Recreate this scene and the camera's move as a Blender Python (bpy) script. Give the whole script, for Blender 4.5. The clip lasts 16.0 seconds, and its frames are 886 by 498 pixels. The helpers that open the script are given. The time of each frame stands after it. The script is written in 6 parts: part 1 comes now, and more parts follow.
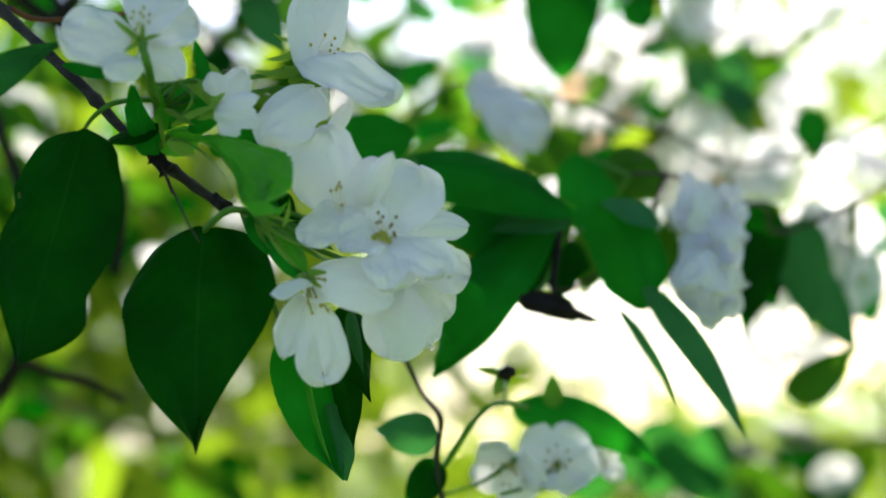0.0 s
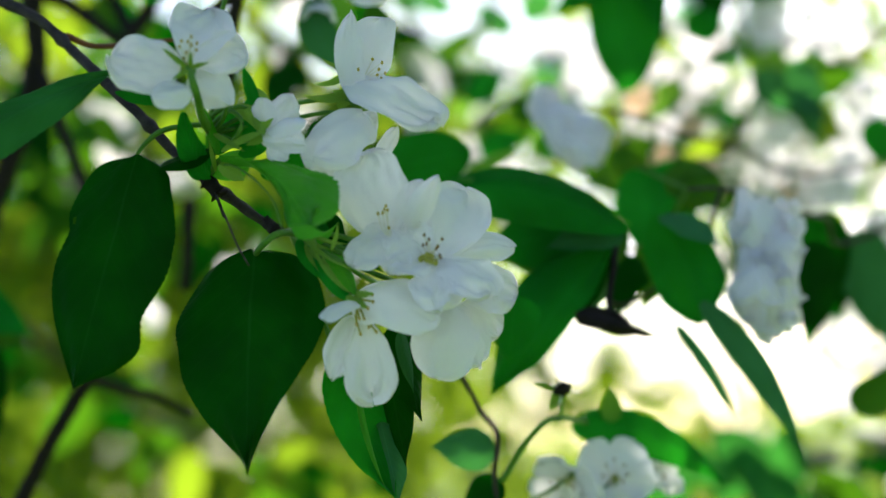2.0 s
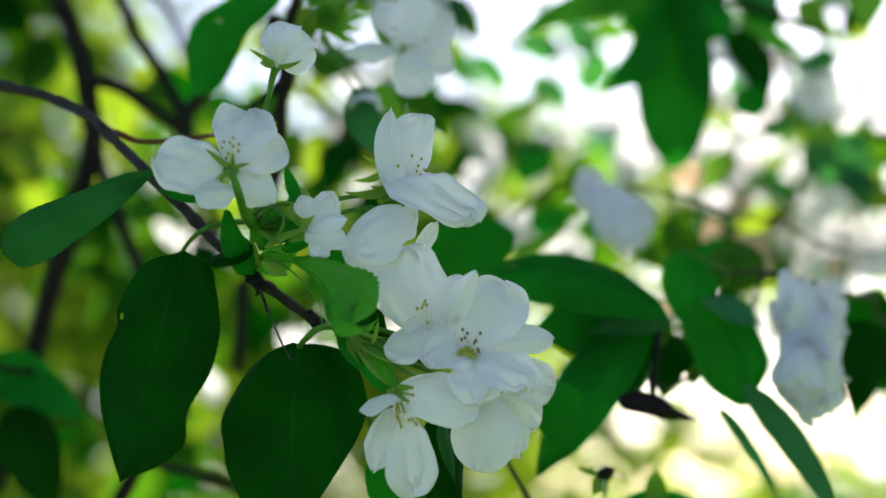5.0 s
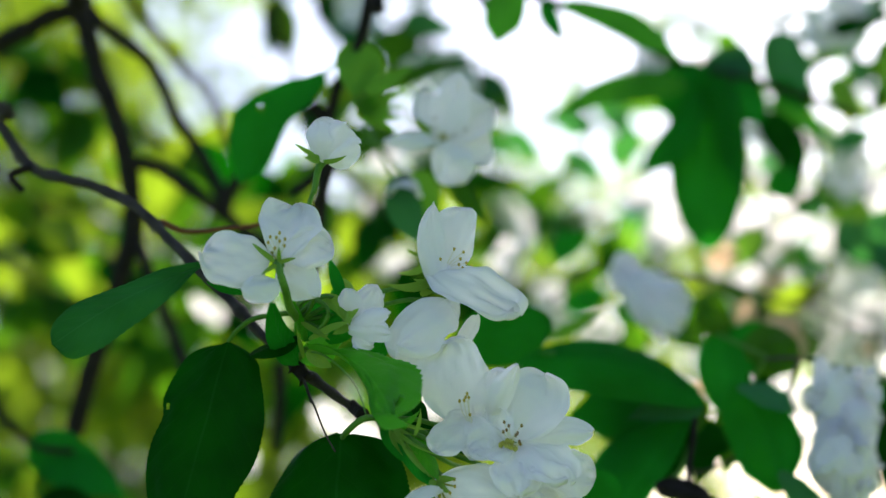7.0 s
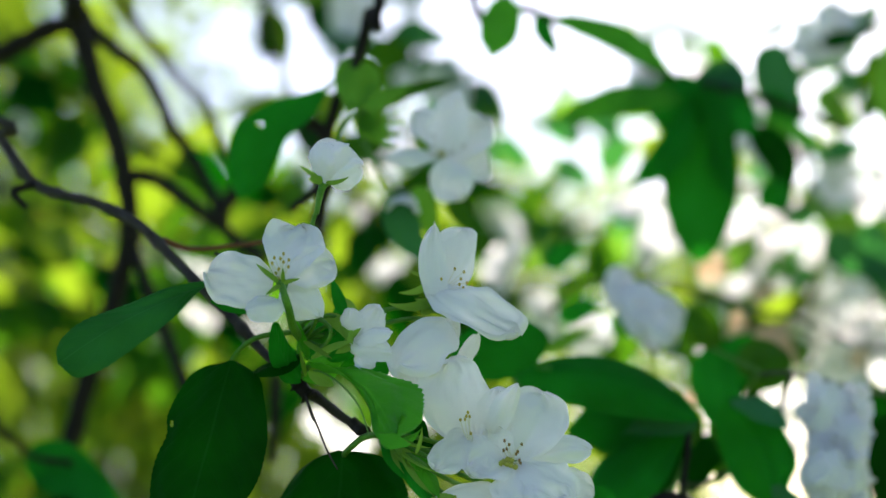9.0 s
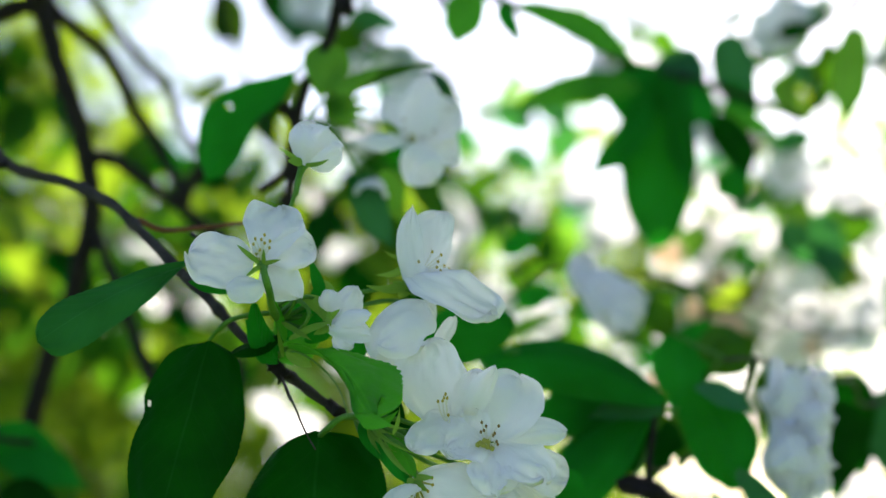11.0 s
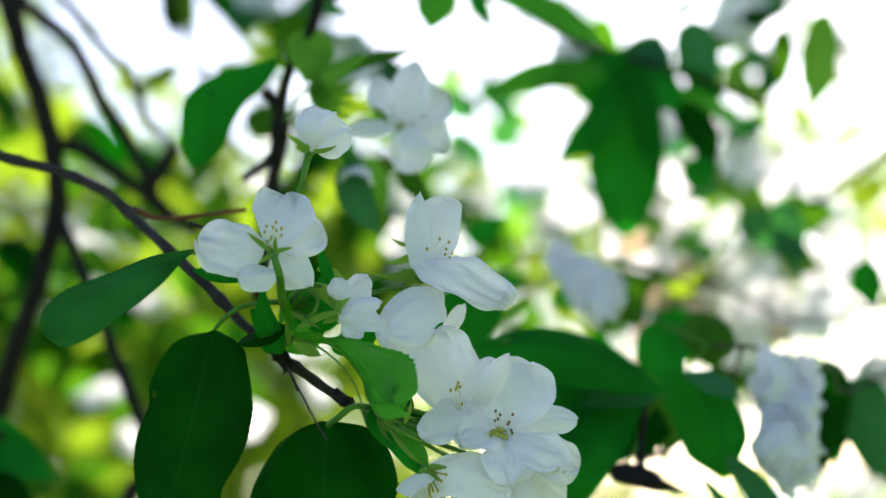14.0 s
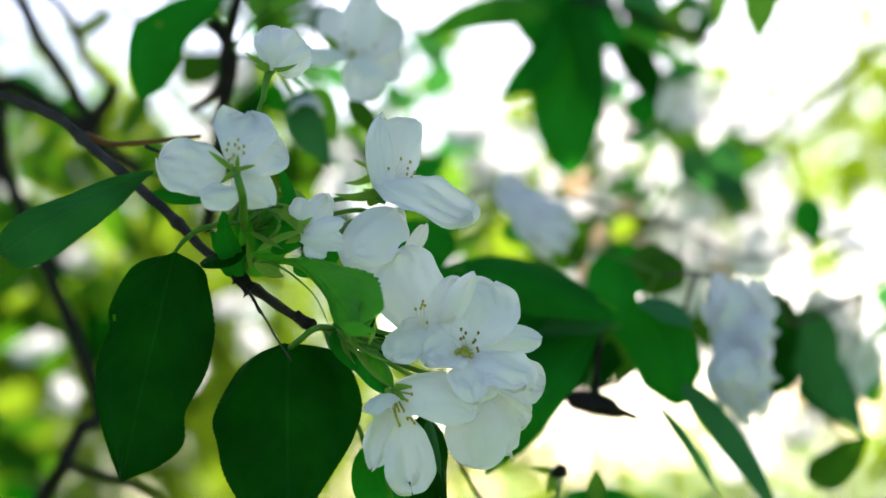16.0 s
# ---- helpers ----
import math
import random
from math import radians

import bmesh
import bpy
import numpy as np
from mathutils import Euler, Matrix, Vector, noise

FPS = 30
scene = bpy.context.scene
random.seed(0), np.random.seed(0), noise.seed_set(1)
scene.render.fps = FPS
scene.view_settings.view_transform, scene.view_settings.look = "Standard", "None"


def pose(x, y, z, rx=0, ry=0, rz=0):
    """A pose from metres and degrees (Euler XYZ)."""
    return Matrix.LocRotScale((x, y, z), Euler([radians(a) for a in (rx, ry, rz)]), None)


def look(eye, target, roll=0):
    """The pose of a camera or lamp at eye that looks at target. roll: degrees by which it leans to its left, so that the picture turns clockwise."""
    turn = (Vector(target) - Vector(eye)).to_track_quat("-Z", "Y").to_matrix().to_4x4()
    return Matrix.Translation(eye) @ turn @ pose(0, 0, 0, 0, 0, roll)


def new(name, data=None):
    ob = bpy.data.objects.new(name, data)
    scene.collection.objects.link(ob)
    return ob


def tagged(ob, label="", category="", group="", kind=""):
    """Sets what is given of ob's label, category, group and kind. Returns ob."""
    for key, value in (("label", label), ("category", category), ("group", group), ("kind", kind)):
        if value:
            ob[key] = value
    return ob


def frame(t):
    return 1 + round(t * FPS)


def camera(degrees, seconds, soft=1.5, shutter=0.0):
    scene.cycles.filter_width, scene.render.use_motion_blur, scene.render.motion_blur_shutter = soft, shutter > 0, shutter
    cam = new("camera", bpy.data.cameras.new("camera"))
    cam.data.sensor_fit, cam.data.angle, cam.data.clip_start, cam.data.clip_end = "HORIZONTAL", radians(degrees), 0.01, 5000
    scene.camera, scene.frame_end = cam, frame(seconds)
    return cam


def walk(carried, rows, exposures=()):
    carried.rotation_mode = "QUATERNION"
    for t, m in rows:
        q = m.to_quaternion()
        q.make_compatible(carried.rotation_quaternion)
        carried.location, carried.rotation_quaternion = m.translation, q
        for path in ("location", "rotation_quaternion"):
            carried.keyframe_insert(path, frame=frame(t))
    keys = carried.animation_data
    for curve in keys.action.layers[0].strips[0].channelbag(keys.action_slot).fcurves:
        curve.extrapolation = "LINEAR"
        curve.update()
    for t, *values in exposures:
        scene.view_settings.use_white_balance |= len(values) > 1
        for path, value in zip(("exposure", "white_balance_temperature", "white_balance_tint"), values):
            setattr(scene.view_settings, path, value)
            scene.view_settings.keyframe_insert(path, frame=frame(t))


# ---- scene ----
# A flowering apple branch in the shade, with more of the tree, garden and sky behind.
cam = camera(22, 16.0, 1.5)
PATH = [
    (0, (0.0196, -0.6821, 1.5306), (0.0107, 1.3107, 1.6999), -8.50),
    (0.5, (0.0195, -0.6822, 1.5284), (0.0016, 1.3096, 1.7080), -8.82),
    (1, (0.0248, -0.6860, 1.5335), (-0.0150, 1.3061, 1.7061), -8.58),
    (1.5, (0.0330, -0.6848, 1.5365), (-0.0405, 1.3063, 1.7094), -8.76),
    (2, (0.0362, -0.6907, 1.5336), (-0.0578, 1.2987, 1.7165), -8.82),
    (2.5, (0.0388, -0.6926, 1.5345), (-0.0677, 1.2961, 1.7177), -9.11),
    (3, (0.0445, -0.6940, 1.5378), (-0.0776, 1.2938, 1.7215), -8.71),
    (3.5, (0.0531, -0.6955, 1.5436), (-0.0878, 1.2915, 1.7224), -8.44),
    (4, (0.0545, -0.7003, 1.5453), (-0.0927, 1.2850, 1.7370), -8.48),
    (4.5, (0.0511, -0.7031, 1.5425), (-0.0925, 1.2801, 1.7578), -9.01),
    (7, (0.0460, -0.7168, 1.5534), (-0.1145, 1.2553, 1.8449), -8.82),
    (7.5, (0.0450, -0.7229, 1.5537), (-0.1124, 1.2487, 1.8506), -9.07),
    (8, (0.0422, -0.7221, 1.5575), (-0.1072, 1.2510, 1.8487), -8.92),
    (8.5, (0.0437, -0.7260, 1.5621), (-0.1069, 1.2478, 1.8473), -8.84),
    (9, (0.0422, -0.7279, 1.5604), (-0.1039, 1.2461, 1.8466), -8.74),
    (9.5, (0.0410, -0.7320, 1.5599), (-0.0957, 1.2436, 1.8397), -8.70),
    (10, (0.0382, -0.7353, 1.5576), (-0.0785, 1.2425, 1.8307), -8.70),
    (12.5, (0.0041, -0.7310, 1.5654), (-0.0443, 1.2510, 1.8283), -8.55),
    (13, (-0.0022, -0.7297, 1.5646), (-0.0313, 1.2529, 1.8269), -8.94),
    (13.5, (-0.0072, -0.7294, 1.5656), (-0.0196, 1.2545, 1.8188), -8.91),
    (14, (-0.0090, -0.7270, 1.5657), (-0.0094, 1.2579, 1.8111), -9.01),
    (14.5, (-0.0154, -0.7269, 1.5620), (0.0060, 1.2580, 1.8064), -9.21),
    (15, (-0.0215, -0.7253, 1.5573), (0.0206, 1.2600, 1.7959), -9.70),
    (15.5, (-0.0234, -0.7216, 1.5538), (0.0301, 1.2645, 1.7827), -10.01),
    (16, (-0.0274, -0.7190, 1.5522), (0.0437, 1.2688, 1.7617), -9.80),
]
walk(cam, [(t, look(eye, target, roll)) for t, eye, target, roll in PATH], [(0, 1.84, 6400, 10), (4.5, 1.84, 6400, 12), (10, 1.92, 6400, 13), (13.5, 2.04, 6350, 13), (15, 2.04, 6350, 13), (16, 1.96, 6400, 13)])
cam.data.dof.use_dof = True
cam.data.dof.focus_distance = 0.725
cam.data.dof.aperture_fstop = 7.0

# ---- world and sun ----
SUN_EL, SUN_AZ = 28.0, 16.0          # degrees up, degrees from +y towards +x
world = bpy.data.worlds.new("sky")
scene.world = world
world.use_nodes = True
wn = world.node_tree.nodes
wl = world.node_tree.links
sky = wn.new("ShaderNodeTexSky")
sky.sky_type = "NISHITA"
sky.sun_disc = False
sky.sun_elevation = radians(SUN_EL)
sky.sun_rotation = radians(SUN_AZ)
sky.air_density, sky.dust_density, sky.ozone_density = 0.7, 0.9, 1.5
wl.new(sky.outputs["Color"], wn["Background"].inputs["Color"])
wn["Background"].inputs["Strength"].default_value = 0.07
sun = new("sun", bpy.data.lights.new("sun", "SUN"))
sun.data.energy, sun.data.angle, sun.data.color = 5.0, radians(0.5), (1.0, 0.93, 0.8)
sd = Vector((math.sin(radians(SUN_AZ)) * math.cos(radians(SUN_EL)), math.cos(radians(SUN_AZ)) * math.cos(radians(SUN_EL)), math.sin(radians(SUN_EL))))
sun.matrix_world = look(sd * 30, (0, 0, 0))


# ---- materials ----
def nodes_of(name):
    m = bpy.data.materials.new(name)
    m.use_nodes = True
    n, l = m.node_tree.nodes, m.node_tree.links
    return m, n, l, n["Principled BSDF"]


def ramp(n, l, src, stops):
    r = n.new("ShaderNodeValToRGB")
    while len(r.color_ramp.elements) < len(stops):
        r.color_ramp.elements.new(0.5)
    for e, (p, c) in zip(r.color_ramp.elements, stops):
        e.position, e.color = p, (*c, 1)
    l.new(src, r.inputs[0])
    return r.outputs[0]


def noise_tex(n, l, scale, detail=4, kind="Object"):
    tc = n.new("ShaderNodeTexCoord")
    t = n.new("ShaderNodeTexNoise")
    t.inputs["Scale"].default_value, t.inputs["Detail"].default_value = scale, detail
    l.new(tc.outputs[kind], t.inputs["Vector"])
    return t.outputs["Fac"]


def calc(n, l, op, a, b=0.0):
    m = n.new("ShaderNodeMath")
    m.operation = op
    for k, v in enumerate((a, b)):
        if isinstance(v, (int, float)):
            m.inputs[k].default_value = v
        else:
            l.new(v, m.inputs[k])
    return m.outputs[0]


def mix_colour(n, l, fac, a, b, blend="MIX"):
    m = n.new("ShaderNodeMix")
    m.data_type, m.blend_type = "RGBA", blend
    for sock, v in ((m.inputs[0], fac), (m.inputs[6], a), (m.inputs[7], b)):
        if isinstance(v, (int, float)):
            sock.default_value = v
        elif isinstance(v, tuple):
            sock.default_value = (*v, 1)
        else:
            l.new(v, sock)
    return m.outputs[2]


def thin(n, l, p, colour, amount):
    """Lets light through a thin sheet."""
    t = n.new("ShaderNodeBsdfTranslucent")
    mx = n.new("ShaderNodeMixShader")
    mx.inputs[0].default_value = amount
    if isinstance(colour, tuple):
        t.inputs["Color"].default_value = (*colour, 1)
    else:
        l.new(colour, t.inputs["Color"])
    l.new(p.outputs[0], mx.inputs[1])
    l.new(t.outputs[0], mx.inputs[2])
    l.new(mx.outputs[0], n["Material Output"].inputs["Surface"])


def leaf_material(name, dark, light, through_col, amount=0.3, rough=0.42, veins=True, gloss=0.08):
    m, n, l, p = nodes_of(name)
    blot = noise_tex(n, l, 55, 5)
    grain = noise_tex(n, l, 900, 3)
    # Broad blots vary the tone and put sheen zones into the leaf colour.
    broad = noise_tex(n, l, 28, 2)
    tone = calc(n, l, "ADD", calc(n, l, "MULTIPLY", blot, 0.45), calc(n, l, "MULTIPLY", broad, 0.55))
    col = ramp(n, l, tone, [(0.32, tuple(0.75 * c for c in dark)), (0.5, tuple(0.5 * (a + c) for a, c in zip(dark, light))), (0.68, tuple(1.25 * c for c in light))])
    info = n.new("ShaderNodeObjectInfo")
    vary = n.new("ShaderNodeHueSaturation")
    l.new(calc(n, l, "MULTIPLY_ADD", info.outputs["Random"], 0.5), vary.inputs["Value"])
    vary.inputs["Value"].links[0].from_node.inputs[2].default_value = 0.75
    l.new(col, vary.inputs["Color"])
    col = vary.outputs[0]
    height = grain
    if veins:
        uv = n.new("ShaderNodeUVMap")
        sep = n.new("ShaderNodeSeparateXYZ")
        l.new(uv.outputs[0], sep.inputs[0])
        across = calc(n, l, "ABSOLUTE", calc(n, l, "SUBTRACT", sep.outputs["Y"], 0.5))
        rib = calc(n, l, "LESS_THAN", across, 0.011)
        lat = calc(n, l, "FRACT", calc(n, l, "MULTIPLY", calc(n, l, "SUBTRACT", sep.outputs["X"], calc(n, l, "MULTIPLY", across, 0.55)), 8.0))
        phase = lat
        lat = calc(n, l, "LESS_THAN", calc(n, l, "ABSOLUTE", calc(n, l, "SUBTRACT", lat, 0.5)), 0.035)
        vein = calc(n, l, "MAXIMUM", rib, calc(n, l, "MULTIPLY", lat, 0.25))
        col = mix_colour(n, l, calc(n, l, "MULTIPLY", calc(n, l, "MULTIPLY", vein, blot), 0.26), col, tuple(min(1, 2.4 * c + 0.03) for c in light))
        quilt = calc(n, l, "MULTIPLY", calc(n, l, "ABSOLUTE", calc(n, l, "SUBTRACT", phase, 0.5)), 2.2)
        height = calc(n, l, "ADD", calc(n, l, "SUBTRACT", calc(n, l, "MULTIPLY", grain, 0.4), vein), calc(n, l, "MULTIPLY", quilt, 0.45))
    b = n.new("ShaderNodeBump")
    b.inputs["Strength"].default_value, b.inputs["Distance"].default_value = 0.45, 0.0008
    l.new(height, b.inputs["Height"])
    l.new(b.outputs[0], p.inputs["Normal"])
    l.new(col, p.inputs["Base Color"])
    rg = n.new("ShaderNodeMapRange")
    rg.inputs["To Min"].default_value, rg.inputs["To Max"].default_value = rough - 0.1, rough + 0.2
    l.new(blot, rg.inputs["Value"])
    l.new(rg.outputs[0], p.inputs["Roughness"])
    p.inputs["Specular IOR Level"].default_value = gloss
    tcol = mix_colour(n, l, 0.8, col, through_col)
    thin(n, l, p, tcol, amount)
    return m


def petal_material(name, body, blush, amount=0.5):
    m, n, l, p = nodes_of(name)
    uv = n.new("ShaderNodeUVMap")
    mp = n.new("ShaderNodeMapping")
    mp.inputs["Scale"].default_value = (3, 34, 1)
    l.new(uv.outputs[0], mp.inputs[0])
    stripe = n.new("ShaderNodeTexNoise")
    stripe.inputs["Scale"].default_value, stripe.inputs["Detail"].default_value = 1.0, 3
    l.new(mp.outputs[0], stripe.inputs["Vector"])
    blot = noise_tex(n, l, 90, 3)
    col = ramp(n, l, blot, [(0.35, body), (0.8, blush)])
    col = mix_colour(n, l, calc(n, l, "MULTIPLY", stripe.outputs["Fac"], 0.2), col, tuple(0.92 * c for c in body))
    b = n.new("ShaderNodeBump")
    b.inputs["Strength"].default_value, b.inputs["Distance"].default_value = 0.3, 0.0004
    l.new(stripe.outputs["Fac"], b.inputs["Height"])
    l.new(b.outputs[0], p.inputs["Normal"])
    l.new(col, p.inputs["Base Color"])
    p.inputs["Roughness"].default_value = 0.6
    p.inputs["Specular IOR Level"].default_value = 0.2
    thin(n, l, p, col, amount)
    return m


def plain_material(name, a, b_, scale, rough=0.7, bump=0.3, dist=0.001):
    m, n, l, p = nodes_of(name)
    big = noise_tex(n, l, scale, 5)
    fine = noise_tex(n, l, scale * 9, 4)
    mad = n.new("ShaderNodeMath")
    mad.operation = "MULTIPLY_ADD"
    l.new(fine, mad.inputs[0])
    mad.inputs[1].default_value = 0.4
    l.new(calc(n, l, "MULTIPLY", big, 0.6), mad.inputs[2])
    col = ramp(n, l, mad.outputs[0], [(0.3, a), (0.7, b_)])
    l.new(col, p.inputs["Base Color"])
    p.inputs["Roughness"].default_value = rough
    p.inputs["Specular IOR Level"].default_value = 0.18
    bp = n.new("ShaderNodeBump")
    bp.inputs["Strength"].default_value, bp.inputs["Distance"].default_value = bump, dist
    l.new(fine, bp.inputs["Height"])
    l.new(bp.outputs[0], p.inputs["Normal"])
    return m


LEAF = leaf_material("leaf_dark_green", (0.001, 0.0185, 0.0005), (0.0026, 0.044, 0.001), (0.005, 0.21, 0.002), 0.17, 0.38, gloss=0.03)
LEAF_YOUNG = leaf_material("leaf_young_green", (0.06, 0.22, 0.018), (0.12, 0.33, 0.036), (0.3, 0.62, 0.04), 0.38)
LEAF_FRESH = leaf_material("leaf_fresh_green", (0.022, 0.19, 0.007), (0.08, 0.34, 0.022), (0.14, 0.62, 0.02), 0.4, 0.36, gloss=0.16)
SEPAL = leaf_material("sepal_green", (0.13, 0.26, 0.03), (0.2, 0.34, 0.06), (0.4, 0.65, 0.06), 0.35)
LEAF_BACK = leaf_material("leaf_background", (0.006, 0.05, 0.003), (0.015, 0.085, 0.006), (0.15, 0.42, 0.008), 0.28, 0.5)
LEAF_PALE = leaf_material("leaf_pale_blue_green", (0.02, 0.11, 0.04), (0.04, 0.15, 0.06), (0.08, 0.38, 0.05), 0.3, 0.6)
FOLIAGE = leaf_material("far_foliage", (0.026, 0.105, 0.006), (0.07, 0.165, 0.012), (0.38, 0.56, 0.02), 0.39, 0.5, veins=False)
LEAF_SAGE = leaf_material("leaf_sage_green", (0.008, 0.08, 0.014), (0.02, 0.13, 0.028), (0.07, 0.38, 0.04), 0.28, 0.5, gloss=0.06)
LEAF_MID = leaf_material("leaf_mid_green", (0.002, 0.078, 0.005), (0.008, 0.165, 0.016), (0.03, 0.48, 0.015), 0.36, 0.45, gloss=0.04)
STALK = plain_material("green_stalk", (0.04, 0.14, 0.012), (0.12, 0.27, 0.04), 160, 0.5)
BARK = plain_material("branch_bark", (0.005, 0.004, 0.003), (0.026, 0.018, 0.013), 140, 0.8, 0.6)
BARK_GREY = plain_material("grey_brown_bark", (0.014, 0.010, 0.008), (0.075, 0.06, 0.048), 170, 0.65, 0.8)
BARK_RED = plain_material("young_red_bark", (0.08, 0.028, 0.014), (0.24, 0.085, 0.035), 160, 0.5)
PETAL = petal_material("white_petal", (0.93, 0.895, 0.935), (0.94, 0.885, 0.915), 0.44)
DRY_PETAL = petal_material("dry_petal", (0.72, 0.48, 0.3), (0.84, 0.64, 0.44))
ANTHER = plain_material("anther_brown", (0.14, 0.06, 0.02), (0.36, 0.22, 0.06), 900, 0.7)
ANTHER_YELLOW = plain_material("anther_yellow", (0.4, 0.26, 0.03), (0.62, 0.46, 0.08), 900, 0.7)
FILAMENT = plain_material("filament_cream", (0.82, 0.76, 0.66), (0.88, 0.82, 0.74), 500, 0.6)
PISTIL = plain_material("pistil_yellow_green", (0.34, 0.32, 0.05), (0.5, 0.45, 0.1), 600, 0.6)
GRASS = plain_material("meadow_grass", (0.08, 0.16, 0.02), (0.16, 0.26, 0.04), 1.2, 0.8)
GRASS_BLADE = leaf_material("grass_blades", (0.07, 0.17, 0.02), (0.13, 0.26, 0.03), (0.3, 0.6, 0.05), 0.35, 0.5, veins=False)


# ---- building blocks ----
def part(name, bm, mat, parent, label="", smooth=True):
    me = bpy.data.meshes.new(name)
    bm.to_mesh(me)
    bm.free()
    for mm in (mat if isinstance(mat, (list, tuple)) else [mat]):
        me.materials.append(mm)
    if smooth:
        me.shade_smooth()
    ob = new(name, me)
    if parent is not None:
        ob.parent = parent
    if label:
        ob["label"] = label
    return ob


def thing(name, base, label, category, group="", kind=""):
    ob = new(name)
    ob.empty_display_size = 0.02
    tagged(ob, label, category, group, kind)
    return ob


def spline(pts, steps):
    """A smooth line through the points."""
    v = [Vector(p) for p in pts]
    v = [2 * v[0] - v[1], *v, 2 * v[-1] - v[-2]]
    out = []
    for k in range(1, len(v) - 2):
        a, b, c, d = v[k - 1:k + 3]
        for i in range(steps):
            t = i / steps
            out.append(0.5 * (2 * b + (c - a) * t + (2 * a - 5 * b + 4 * c - d) * t * t + (3 * b - a - 3 * c + d) * t ** 3))
    out.append(v[-2])
    return out


def tube(bm, pts, r0, r1, steps=6, sides=8, lump=0.0, knots=0, slot=0):
    line = spline(pts, steps)
    rings = []
    ref = Vector((0.3, 0.2, 0.9))
    for i, p in enumerate(line):
        t = (line[min(i + 1, len(line) - 1)] - line[max(i - 1, 0)]).normalized()
        a = t.cross(ref).normalized()
        b = t.cross(a)
        s = i / (len(line) - 1)
        r = r0 + (r1 - r0) * s
        if knots:
            r *= 1 + 0.45 * max(0, math.cos(s * knots * 2 * math.pi)) ** 10
        ring = []
        for k in range(sides):
            w = 2 * math.pi * k / sides
            rr = r * (1 + lump * noise.noise(p * 160 + Vector((k * 1.7, 0, 0))))
            ring.append(bm.verts.new(p + (a * math.cos(w) + b * math.sin(w)) * rr))
        rings.append(ring)
    for u, w in zip(rings, rings[1:]):
        for k in range(sides):
            bm.faces.new((u[k], u[(k + 1) % sides], w[(k + 1) % sides], w[k])).material_index = slot
    bm.faces.new(rings[0][::-1]).material_index = slot
    bm.faces.new(rings[-1]).material_index = slot


def ball(bm, c, r, stretch=(1, 1, 1), slot=0):
    got = bmesh.ops.create_icosphere(bm, subdivisions=1, radius=r)
    for v in got["verts"]:
        v.co = Vector((v.co.x * stretch[0], v.co.y * stretch[1], v.co.z * stretch[2])) + Vector(c)
        for fc in v.link_faces:
            fc.material_index = slot


def outline(s, a, b, tail=0.0):
    top = (a / (a + b)) ** a * (b / (a + b)) ** b
    k = min(1, max(0, (s - 0.7) / 0.3))
    return (max(s, 0) ** a) * (max(1 - s, 0) ** b) / top * (1 - tail * k * k * (3 - 2 * k))


def width_at(s, rows, side):
    """Half a leaf's width at s, smooth between the rows (place, one side, other side)."""
    k = max(i for i in range(len(rows) - 1) if rows[i][0] <= s or i == 0)
    p, q = rows[k], rows[k + 1]
    h = q[0] - p[0]
    u = min(1, max(0, (s - p[0]) / h))
    a, b = rows[max(k - 1, 0)], rows[min(k + 2, len(rows) - 1)]
    m0 = (q[side] - a[side]) / max(q[0] - a[0], 1e-6) * h if k else 1.6 * (q[side] - p[side])
    m1 = (b[side] - p[side]) / max(b[0] - p[0], 1e-6) * h
    return max(0, (2 * u ** 3 - 3 * u * u + 1) * p[side] + (u ** 3 - 2 * u * u + u) * m0 + (3 * u * u - 2 * u ** 3) * q[side] + (u ** 3 - u * u) * m1)


